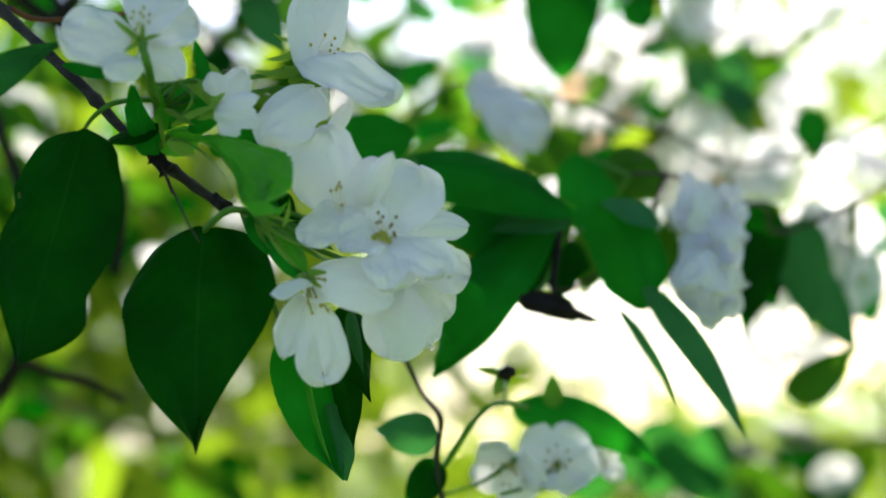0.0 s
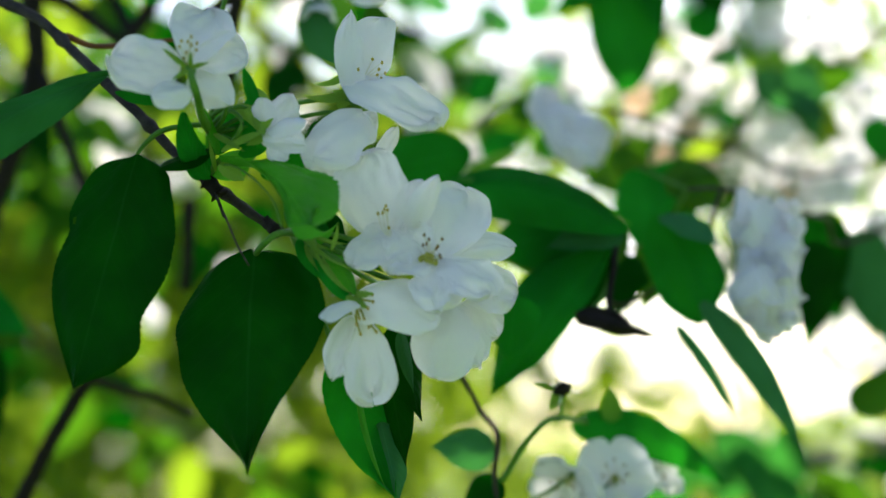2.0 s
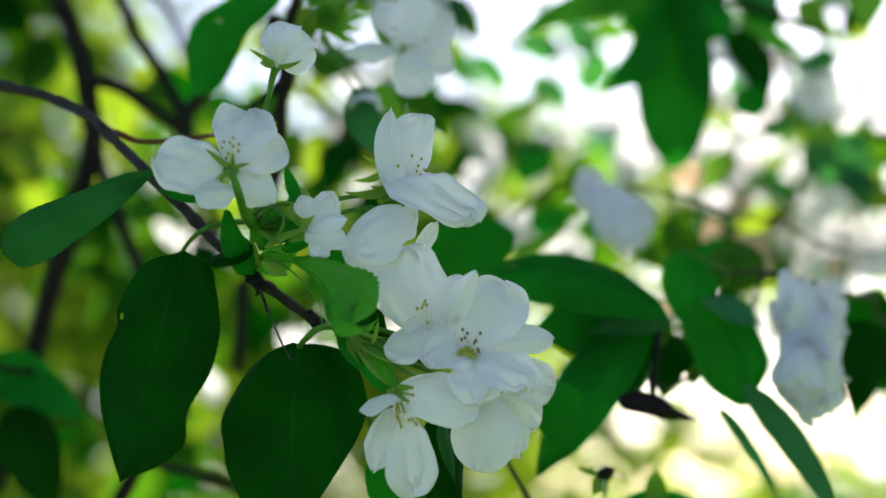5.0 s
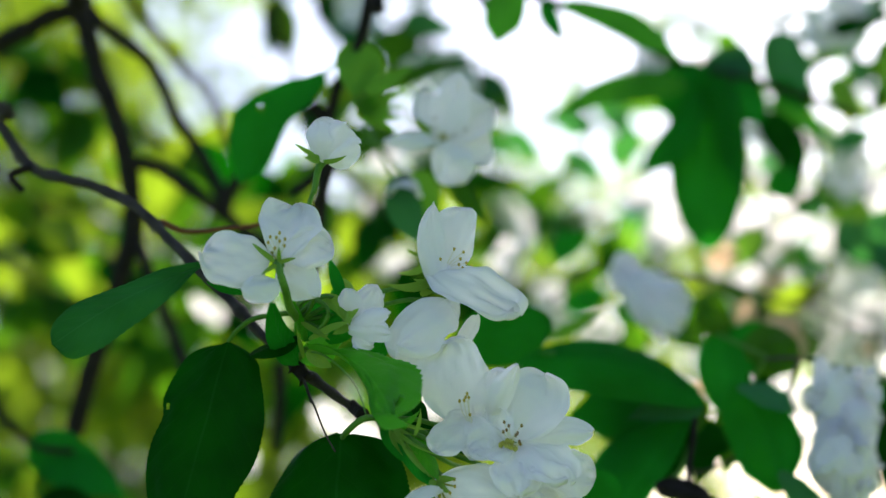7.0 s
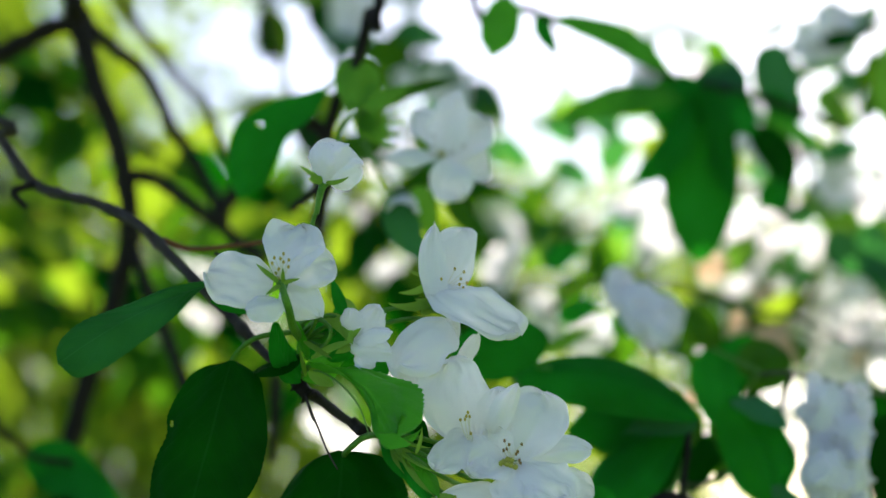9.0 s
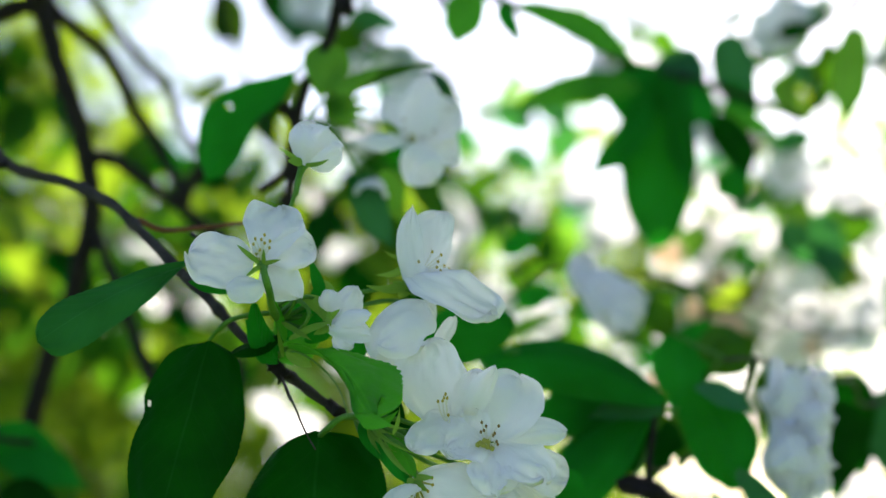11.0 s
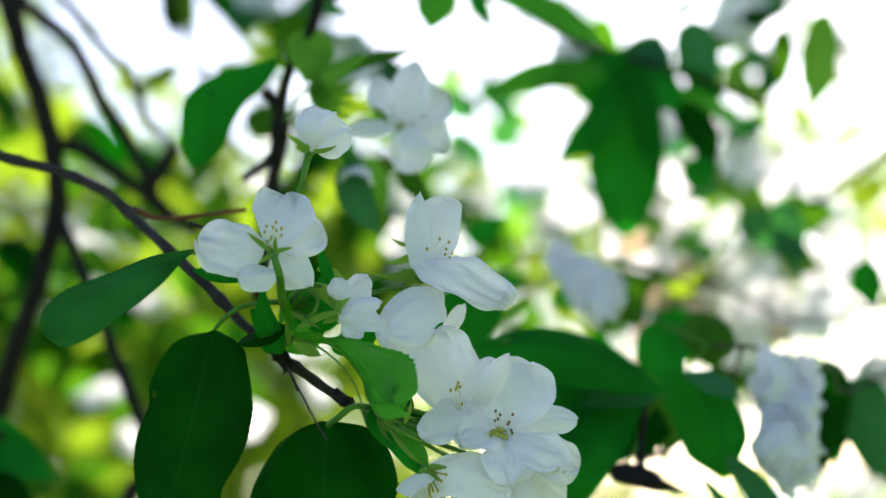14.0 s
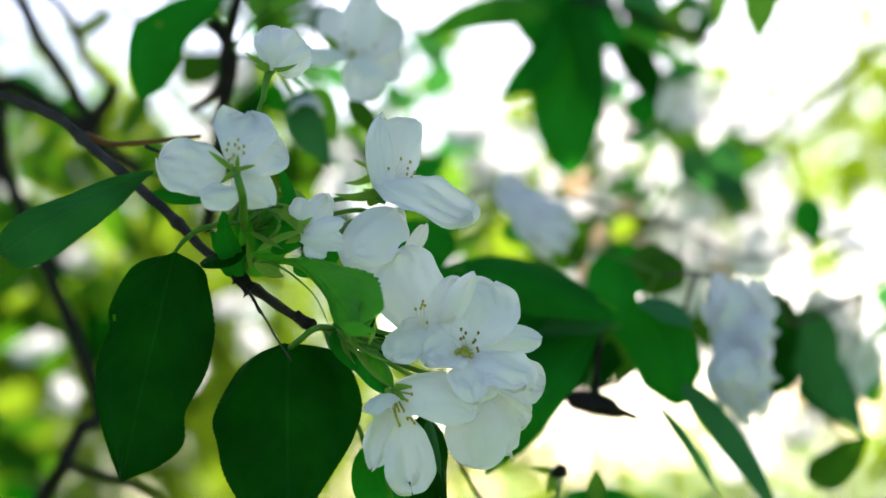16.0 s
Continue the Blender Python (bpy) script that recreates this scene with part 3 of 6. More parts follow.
for pts in (((-0.0622, 0.0080, 1.6472), (-0.0555, 0.0000, 1.6497), (-0.0513, -0.0040, 1.6459), (-0.0526, -0.0040, 1.6419), (-0.0576, 0.0040, 1.6398)), ((-0.0644, 0.0100, 1.6496), (-0.0568, 0.0040, 1.6515), (-0.0504, 0.0040, 1.6494), (-0.0427, 0.0060, 1.6455)), ((-0.0639, 0.0100, 1.6468), (-0.0577, 0.0020, 1.6489), (-0.0518, 0.0000, 1.6505), (-0.0473, 0.0040, 1.6485)), ((-0.0625, 0.0080, 1.6451), (-0.0576, 0.0000, 1.6472), (-0.0550, -0.0040, 1.6508), (-0.0521, -0.0100, 1.6555))):
    twig(front, pts, 0.0008, 0.0006, STALK, "flower_stalk")

for a, b, w, m in (((-0.0633, 0.0160, 1.6393), (-0.0534, 0.0120, 1.6526), 40, LEAF_MID), ((-0.0665, 0.0200, 1.6348), (-0.0511, 0.0180, 1.6375), 60, LEAF_FRESH), ((-0.0650, 0.0180, 1.6361), (-0.0745, 0.0140, 1.6478), 44, LEAF_MID), ((-0.0562, 0.0160, 1.6381), (-0.0443, 0.0140, 1.6428), 36, LEAF_MID), ((-0.0622, 0.0140, 1.6443), (-0.0514, 0.0100, 1.6457), 30, LEAF_FRESH), ((-0.0654, 0.0140, 1.6412), (-0.0581, 0.0100, 1.6558), 22, LEAF_FRESH), ((-0.0643, 0.0100, 1.6505), (-0.0553, 0.0020, 1.6533), 14, SEPAL), ((-0.0705, 0.0200, 1.6326), (-0.0712, 0.0120, 1.6401), 26, LEAF_MID)):
    leaf(front, a, b, w * 0.000174, m, (0.15, -1, 0.3), name="bract", rows=24, cols=8, fold=0.3, shape=(0.5, 0.55), wave=0.2)

# leaves and bracts of the lower spur
HUB = (-0.0432, 0.0180, 1.6108)
HUB_TOP = (-0.0628, 0.0100, 1.6454)
leaf(front, (-0.0380, 0.0140, 1.6168), (-0.0266, 0.0120, 1.6066), 0.0097, LEAF, (0.1, -1, 0.3), label="small dark green leaf", shape=(0.5, 0.5))
leaf(front, (-0.0408, 0.0140, 1.6108), (-0.0308, 0.0100, 1.6081), 0.0104, LEAF_MID, (0, -1, 0.2), label="small dark green leaf", shape=(0.5, 0.5))
leaf(front, (-0.0312, 0.0020, 1.6037), (-0.0244, -0.0060, 1.5869), 0.0063, LEAF_FRESH, (0.3, -1, 0.3), name="bract", rows=30, cols=10, fold=0.4, shape=(0.5, 0.6))
leaf(front, (-0.0372, 0.0060, 1.6028), (-0.0268, -0.0020, 1.5851), 0.0059, LEAF_MID, (-0.2, -1, 0.2), name="bract", rows=30, cols=10, fold=0.4, shape=(0.5, 0.6))
leaf(front, (-0.0406, 0.0100, 1.6086), (-0.0325, 0.0040, 1.5920), 0.0073, LEAF_MID, (0.1, -1, 0.2), name="bract", rows=30, cols=8, fold=0.4)
leaf(front, (-0.0314, 0.0140, 1.6075), (-0.0162, 0.0140, 1.5939), 0.0059, LEAF, (0, -1, 0.3), name="bract", rows=24, cols=8)
leaf(front, (-0.0377, 0.0060, 1.6068), (-0.0264, -0.0040, 1.6098), 0.0038, LEAF_FRESH, (0, -1, 0.4), name="bract", rows=24, cols=8, fold=0.4, bow=0.1)
leaf(front, (-0.0378, 0.0060, 1.6111), (-0.0316, -0.0040, 1.6127), 0.0021, SEPAL, (0, -1, 0.5), name="bract", rows=16, cols=6)
for a, b, w in (((-0.0350, -0.0020, 1.6032), (-0.0269, -0.0070, 1.5880), 8), ((-0.0376, 0.0000, 1.6066), (-0.0227, -0.0080, 1.5942), 9), ((-0.0381, 0.0020, 1.6101), (-0.0246, -0.0040, 1.6028), 9), ((-0.0375, 0.0020, 1.6046), (-0.0296, -0.0060, 1.5961), 10), ((-0.0331, -0.0020, 1.6005), (-0.0249, -0.0080, 1.5866), 7), ((-0.0392, 0.0040, 1.6090), (-0.0289, -0.0060, 1.6013), 11), ((-0.0301, -0.0040, 1.6016), (-0.0263, -0.0080, 1.6098), 8), ((-0.0348, -0.0020, 1.6069), (-0.0344, -0.0060, 1.6007), 12), ((-0.0382, 0.0040, 1.6060), (-0.0349, 0.0000, 1.5963), 9)):
    leaf(front, a, b, w * 0.000174, SEPAL, (0.2, -1, 0.4), name="bract", rows=16, cols=6, bow=0.06, fold=0.4, wave=0.3)
for pts in ((HUB, (-0.0306, 0.0020, 1.6029), (-0.0204, -0.0020, 1.5972), (-0.0067, 0.0100, 1.5954)), (HUB, (-0.0312, -0.0020, 1.6009), (-0.0225, -0.0020, 1.5932), (-0.0175, 0.0100, 1.5900)), (HUB, (-0.0332, 0.0040, 1.5992), (-0.0278, 0.0000, 1.5910), (-0.0260, 0.0020, 1.5864)), (HUB, (-0.0304, 0.0060, 1.6077), (-0.0220, 0.0060, 1.6043), (-0.0133, 0.0080, 1.6041)), (HUB, (-0.0325, 0.0060, 1.6054), (-0.0240, 0.0040, 1.6012), (-0.0137, 0.0100, 1.5974))):
    twig(front, pts, 0.0009, 0.0007, STALK, "flower_stalk")

# flower at the upper end, seen from below
fl = blossom(front, (-0.0616, -0.0250, 1.6595), None, (-0.2, -0.2, 1), "white apple blossom seen from below with green sepals", 0)
petal(fl, (-0.0618, -0.0250, 1.6607), (-0.0548, -0.0130, 1.6781), 0.0188, (0.1, -1, -0.1), fold=-0.2, shape=(0.5, 0.3), ragged=0.12, seed=2.0)
petal(fl, (-0.0640, -0.0260, 1.6606), (-0.0837, -0.0310, 1.6655), 0.0181, (-0.1, -1, 0.25), fold=0.25, bend=0.08, shape=(0.5, 0.38))
petal(fl, (-0.0607, -0.0210, 1.6615), (-0.0453, -0.0170, 1.6643), 0.0129, (0.2, -1, 0.1), shape=(0.55, 0.36))
petal(fl, (-0.0608, -0.0210, 1.6605), (-0.0519, -0.0190, 1.6487), 0.0129, (0.3, -1, 0.1), fold=0.2, shape=(0.45, 0.62), ruffle=0.1)
petal(fl, (-0.0615, -0.0290, 1.6528), (-0.0722, -0.0340, 1.6522), 0.0094, (-0.1, -1, 0.3), fold=0.5, bend=0.12, shape=(0.4, 0.36), ruffle=0.1)
for q in ((-0.0586, -0.0330, 1.6678), (-0.0618, -0.0320, 1.6672), (-0.0588, -0.0340, 1.6651), (-0.0572, -0.0330, 1.6656), (-0.0625, -0.0330, 1.6654), (-0.0575, -0.0340, 1.6634), (-0.0606, -0.0340, 1.6632), (-0.0598, -0.0330, 1.6665)):
    stamen(fl, (-0.0612, -0.0280, 1.6607), q, ANTHER_YELLOW)
sepal(fl, (-0.0620, -0.0290, 1.6598), (-0.0684, -0.0280, 1.6669), 0.0017)
sepal(fl, (-0.0604, -0.0300, 1.6592), (-0.0545, -0.0340, 1.6591), 0.0015)
sepal(fl, (-0.0615, -0.0300, 1.6587), (-0.0660, -0.0340, 1.6556), 0.0016)
sepal(fl, (-0.0605, -0.0300, 1.6592), (-0.0594, -0.0330, 1.6635), 0.0014)
twig(front, [(-0.0614, -0.0270, 1.6597), (-0.0606, -0.0300, 1.6553), (-0.0604, -0.0260, 1.6510), (-0.0619, -0.0120, 1.6471), HUB_TOP], 0.0011, 0.0015, STALK, "flower_stalk")

# flower in profile
fl = blossom(front, (-0.0173, 0.0140, 1.6512), None, (0.9, -0.2, 0.5), "white apple blossom in profile with curled green sepals", 0)
petal(fl, (-0.0164, 0.0120, 1.6482), (-0.0136, 0.0080, 1.6761), 0.0087, (0.3, -1, 0), shape=(0.5, 0.55), bow=-0.08, ruffle=0.1, fold=0.2)
petal(fl, (-0.0134, 0.0160, 1.6519), (-0.0049, 0.0200, 1.6746), 0.0153, (-0.3, -1, 0), wave=0.15, shape=(0.55, 0.34), ragged=0.08, ruffle=0.1)
petal(fl, (-0.0191, 0.0140, 1.6558), (0.0085, -0.0060, 1.6352), 0.0160, (0.1, -1, 0.4), bow=0.05, shape=(0.5, 0.25), fold=-0.15, ruffle=0.3, ragged=0.16, seed=11.0)
petal(fl, (-0.0148, 0.0160, 1.6536), (-0.0004, 0.0040, 1.6462), 0.0059, (-0.1, -1, 0.6), shape=(0.5, 0.4), fold=0.2)
for q in ((-0.0087, 0.0080, 1.6547), (-0.0062, 0.0080, 1.6548), (-0.0047, 0.0070, 1.6533), (-0.0075, 0.0060, 1.6531), (-0.0059, 0.0060, 1.6523), (-0.0097, 0.0120, 1.6605), (-0.0069, 0.0120, 1.6590), (-0.0044, 0.0060, 1.6513), (-0.0143, 0.0080, 1.6574), (-0.0081, 0.0100, 1.6567)):
    stamen(fl, (-0.0144, 0.0130, 1.6542), q, ANTHER_YELLOW)
sepal(fl, (-0.0188, 0.0140, 1.6602), (-0.0254, 0.0120, 1.6635), 0.0014, bow=-0.12)
sepal(fl, (-0.0179, 0.0130, 1.6584), (-0.0292, 0.0100, 1.6556), 0.0026, bow=-0.16)
sepal(fl, (-0.0161, 0.0120, 1.6529), (-0.0329, 0.0090, 1.6525), 0.0035, bow=-0.16)
sepal(fl, (-0.0164, 0.0130, 1.6589), (-0.0224, 0.0120, 1.6615), 0.0016, bow=-0.1)
sepal(fl, (-0.0174, 0.0120, 1.6513), (-0.0240, 0.0080, 1.6525), 0.0021, bow=-0.1)
twig(front, [(-0.0165, 0.0130, 1.6485), (-0.0204, 0.0130, 1.6503), (-0.0237, 0.0130, 1.6510), (-0.0256, 0.0130, 1.6507)], 0.0022, 0.0008, STALK, "flower_cup")
twig(front, [(-0.0248, 0.0130, 1.6508), (-0.0349, 0.0140, 1.6511), (-0.0483, 0.0120, 1.6505), HUB_TOP], 0.0008, 0.0008, STALK, "flower_stalk")

# opening bud
fl = blossom(front, (-0.0460, 0.0000, 1.6410), HUB_TOP, (0.6, -0.5, 0.4), "opening white apple bud with a green base", 0, name="flower_bud")
petal(fl, (-0.0451, -0.0010, 1.6393), (-0.0440, -0.0060, 1.6509), 0.0084, (-0.4, -1, 0.2), fold=0.5, bend=0.12, shape=(0.5, 0.42), ruffle=0.1)
petal(fl, (-0.0437, -0.0020, 1.6404), (-0.0350, -0.0050, 1.6508), 0.0087, (0.1, -1, 0.4), fold=0.4, bend=0.1, shape=(0.5, 0.36))
petal(fl, (-0.0435, -0.0060, 1.6398), (-0.0311, -0.0110, 1.6408), 0.0066, (0.1, -1, 0.5), fold=0.5, bend=0.12, shape=(0.5, 0.4), ruffle=0.1)
petal(fl, (-0.0464, -0.0040, 1.6395), (-0.0323, -0.0090, 1.6341), 0.0080, (0, -1, 0.0), fold=0.4, bend=0.12, shape=(0.5, 0.4), ruffle=0.1)
petal(fl, (-0.0435, -0.0020, 1.6393), (-0.0385, -0.0060, 1.6319), 0.0090, (0.1, -1, -0.2), fold=0.3, shape=(0.5, 0.4))
petal(fl, (-0.0447, 0.0040, 1.6420), (-0.0339, 0.0040, 1.6485), 0.0070, (0.3, -1, 0.2), fold=0.3, shape=(0.5, 0.4))
sepal(fl, (-0.0447, -0.0050, 1.6401), (-0.0480, -0.0040, 1.6465), 0.0026)
sepal(fl, (-0.0449, -0.0050, 1.6391), (-0.0506, -0.0060, 1.6374), 0.0026)
sepal(fl, (-0.0457, -0.0040, 1.6415), (-0.0406, -0.0100, 1.6437), 0.0021)

# cupped flower beside it
fl = blossom(front, (-0.0169, 0.0140, 1.6415), None, (0.4, 0.6, 0.2), "cupped white apple blossom seen from outside", 0)
petal(fl, (-0.0149, 0.0060, 1.6442), (-0.0308, -0.0080, 1.6289), 0.0195, (-0.25, -1, 0.3), fold=0.35, bend=0.12, shape=(0.42, 0.4), ruffle=0.12)
petal(fl, (-0.0298, 0.0020, 1.6347), (-0.0278, 0.0020, 1.6173), 0.0108, (-0.1, -1, 0.0), fold=0.2, shape=(0.5, 0.48))
petal(fl, (-0.0233, 0.0060, 1.6194), (-0.0307, 0.0020, 1.6192), 0.0063, (0, -1, 0.2), fold=0.3, shape=(0.45, 0.4), ruffle=0.1)
petal(fl, (-0.0193, 0.0180, 1.6335), (-0.0126, 0.0200, 1.6458), 0.0090, (-0.6, -0.8, 0), fold=0.2, shape=(0.5, 0.45))
petal(fl, (-0.0148, 0.0140, 1.6267), (-0.0056, 0.0100, 1.6378), 0.0052, (0.2, -1, 0.1), fold=0.3, shape=(0.35, 0.35), ruffle=0.06)
for q in ((-0.0160, 0.0080, 1.6389), (-0.0211, -0.0020, 1.6292), (-0.0144, 0.0100, 1.6360), (-0.0188, 0.0060, 1.6377)):
    stamen(fl, (-0.0175, 0.0140, 1.6343), q)
sepal(fl, (-0.0230, 0.0120, 1.6478), (-0.0178, 0.0120, 1.6484), 0.0024)
twig(front, [(-0.0170, 0.0160, 1.6427), (-0.0262, 0.0200, 1.6474), (-0.0406, 0.0180, 1.6468), HUB_TOP], 0.0008, 0.0008, STALK, "flower_stalk")

# flower in the middle
fl = blossom(front, (-0.0125, 0.0020, 1.6035), None, (0.2, -1, 0.1), "white apple blossom crowded between others", 0)
petal(fl, (-0.0120, -0.0010, 1.6025), (-0.0147, -0.0030, 1.6300), 0.0223, (-0.1, -1, 0.15), fold=-0.2, shape=(0.5, 0.33), ragged=0.12)
petal(fl, (-0.0089, -0.0010, 1.6023), (-0.0000, -0.0080, 1.6174), 0.0115, (0.3, -1, 0.1), fold=0.2, shape=(0.5, 0.4))
petal(fl, (-0.0061, -0.0010, 1.6024), (0.0062, -0.0140, 1.6175), 0.0077, (0.3, -1, 0.1), fold=0.3, shape=(0.6, 0.62), ruffle=0.08)
petal(fl, (-0.0121, -0.0030, 1.6055), (-0.0244, -0.0090, 1.5958), 0.0136, (-0.3, -1, 0.25), fold=0.2, shape=(0.45, 0.36))
petal(fl, (-0.0110, -0.0040, 1.6052), (-0.0108, -0.0090, 1.5916), 0.0115, (0.1, -1, 0.3), fold=0.2, shape=(0.45, 0.4))
for q in ((-0.0110, -0.0100, 1.6117), (-0.0121, -0.0120, 1.6096), (-0.0137, -0.0100, 1.6098), (-0.0109, -0.0130, 1.6048), (-0.0106, -0.0110, 1.6103), (-0.0115, -0.0120, 1.6105)):
    stamen(fl, (-0.0121, -0.0040, 1.6026), q, ANTHER_YELLOW)

# flower that looks at the viewer, and the one half hidden below it
fl = blossom(front, (0.0007, 0.0030, 1.5946), None, (0.05, -1, 0.15), "open white apple blossom with brown anthers", 0)
petal(fl, (0.0011, -0.0020, 1.5951), (0.0127, 0.0120, 1.6154), 0.0198, (0.1, -1, -0.2), fold=-0.22, shape=(0.6, 0.42), ragged=0.04, ruffle=0.1)
petal(fl, (0.0032, 0.0000, 1.5949), (0.0244, 0.0120, 1.5956), 0.0097, (0.2, -1, 0.35), fold=0.15, shape=(0.6, 0.4), ruffle=0.15)
petal(fl, (0.0023, -0.0030, 1.5941), (0.0161, -0.0150, 1.5801), 0.0160, (0.35, -1, 0.55), fold=0.2, shape=(0.55, 0.33))
petal(fl, (0.0004, -0.0030, 1.5933), (0.0009, -0.0170, 1.5779), 0.0164, (0.0, -1, 0.6), fold=0.15, shape=(0.6, 0.4))
petal(fl, (-0.0005, -0.0030, 1.5942), (-0.0135, -0.0110, 1.5929), 0.0143, (-0.35, -1, 0.35), shape=(0.6, 0.42))
petal(fl, (-0.0005, -0.0020, 1.5957), (-0.0041, -0.0040, 1.6066), 0.0101, (-0.4, -1, 0.1), shape=(0.6, 0.45))
for q in ((-0.0008, -0.0120, 1.6010), (0.0004, -0.0120, 1.5996), (0.0043, -0.0110, 1.5991), (-0.0015, -0.0130, 1.5980), (0.0028, -0.0130, 1.5969), (0.0030, -0.0140, 1.5942), (0.0022, -0.0130, 1.5963), (-0.0005, -0.0120, 1.5984), (0.0032, -0.0140, 1.5933)):
    stamen(fl, (-0.0003, -0.0040, 1.5948), q)
bm = bmesh.new()
for q in ((-0.0024, -0.0080, 1.5948), (-0.0010, -0.0080, 1.5953), (0.0002, -0.0080, 1.5948), (0.0011, -0.0090, 1.5925), (-0.0032, -0.0080, 1.5944), (-0.0014, -0.0090, 1.5939), (-0.0002, -0.0090, 1.5932)):
    ball(bm, q, 0.0010)
part("pistil", bm, PISTIL, fl)
fl = blossom(front, (0.0037, 0.0180, 1.5826), HUB, (0.2, -1, -0.6), "white apple blossom half hidden below another", 0)
petal(fl, (0.0037, 0.0080, 1.5808), (-0.0041, 0.0000, 1.5586), 0.0195, (-0.15, -1, -0.05), fold=0.45, bend=0.14, shape=(0.5, 0.38), ruffle=0.12)
petal(fl, (0.0046, 0.0100, 1.5808), (0.0087, 0.0080, 1.5603), 0.0136, (0.35, -1, -0.05), fold=0.3, bend=0.1, shape=(0.5, 0.4))
petal(fl, (0.0080, 0.0100, 1.5842), (0.0229, 0.0120, 1.5805), 0.0143, (0.2, -1, 0.15), wave=0.12, shape=(0.5, 0.36))
petal(fl, (0.0063, 0.0120, 1.5810), (0.0154, 0.0140, 1.5690), 0.0115, (0.3, -1, 0), wave=0.14, shape=(0.5, 0.4))

# hanging flower at the lower side
fl = blossom(front, (-0.0272, 0.0040, 1.5872), None, (0.1, -0.7, -0.7), "hanging white apple blossom with yellow stamens", 0)
petal(fl, (-0.0255, -0.0020, 1.5872), (-0.0006, -0.0130, 1.5749), 0.0171, (0.1, -1, 0.5), bend=0.14, fold=0.4, shape=(0.38, 0.36), ruffle=0.08)
petal(fl, (-0.0238, 0.0000, 1.5812), (-0.0244, -0.0020, 1.5546), 0.0153, (0.15, -1, 0.05), shape=(0.75, 0.3), fold=-0.15, ragged=0.16, ruffle=0.25)
petal(fl, (-0.0267, 0.0020, 1.5811), (-0.0354, -0.0040, 1.5634), 0.0094, (0.4, -1, 0.1), fold=-0.2, shape=(0.5, 0.4), bow=0.05, ruffle=0.25)
petal(fl, (-0.0242, -0.0040, 1.5846), (-0.0336, -0.0210, 1.5801), 0.0080, (-0.2, -1, 0.5), fold=0.5, bend=0.14, shape=(0.42, 0.38), ruffle=0.06)
for q in ((-0.0192, -0.0080, 1.5862), (-0.0191, -0.0090, 1.5795), (-0.0247, -0.0060, 1.5750), (-0.0199, -0.0060, 1.5750), (-0.0218, -0.0070, 1.5766), (-0.0241, -0.0090, 1.5795), (-0.0210, -0.0100, 1.5821), (-0.0193, -0.0090, 1.5839), (-0.0253, -0.0080, 1.5780), (-0.0226, -0.0100, 1.5792), (-0.0207, -0.0090, 1.5789)):
    stamen(fl, (-0.0255, -0.0020, 1.5867), q, ANTHER_YELLOW, PISTIL, 0.0004)
sepal(fl, (-0.0252, -0.0040, 1.5872), (-0.0186, -0.0090, 1.5862), 0.0024)
sepal(fl, (-0.0254, -0.0040, 1.5862), (-0.0212, -0.0100, 1.5821), 0.0028)
sepal(fl, (-0.0259, -0.0040, 1.5873), (-0.0273, -0.0080, 1.5842), 0.0024)

# single bud on a tall stalk
B = (-0.0463, -0.0040, 1.6934)
fl = blossom(front, B, None, (0.1, -0.2, 1), "round white apple bud on a tall stalk", 0, name="flower_bud")
BB = Vector(B)
petal(fl, BB + Vector((0.001, -0.002, -0.001)), BB + Vector((0.001, -0.005, 0.0120)), 0.0115, (-0.5, -1, 0.2), fold=0.6, bend=0.2, shape=(0.5, 0.45), ruffle=0.08)
petal(fl, BB + Vector((0.002, -0.002, -0.001)), BB + Vector((0.0105, -0.006, 0.0095)), 0.0135, (0.3, -1, 0.3), fold=0.5, bend=0.16, shape=(0.5, 0.4), ruffle=0.1)
petal(fl, BB + Vector((0.002, -0.003, -0.001)), BB + Vector((0.0135, -0.006, 0.0020)), 0.0100, (0.3, -1, 0.2), fold=0.5, bend=0.16, shape=(0.5, 0.4), ruffle=0.1)
petal(fl, BB + Vector((0.001, 0.002, 0.0)), BB + Vector((0.005, 0.005, 0.0130)), 0.014, (0, 1, 0.3), fold=0.5, bend=0.2)
sepal(fl, BB, BB + Vector((-0.0072, -0.004, 0.0062)), 0.0018)
sepal(fl, BB + Vector((0, -0.003, 0)), BB + Vector((-0.0045, -0.005, 0.0010)), 0.003)
sepal(fl, BB + Vector((0.001, -0.004, -0.001)), BB + Vector((0.009, -0.006, -0.0008)), 0.0016, bow=0.1)
twig(front, [B, BB + Vector((-0.002, 0, -0.004)), BB + Vector((-0.004, 0, -0.010))], 0.0015, 0.0008, STALK, "flower_cup")
twig(front, [BB + Vector((-0.003, 0, -0.007)), BB + Vector((-0.0075, 0.003, -0.016)), BB + Vector((-0.0130, 0.008, -0.034)), HUB_TOP], 0.0007, 0.0008, STALK, "flower_stalk")

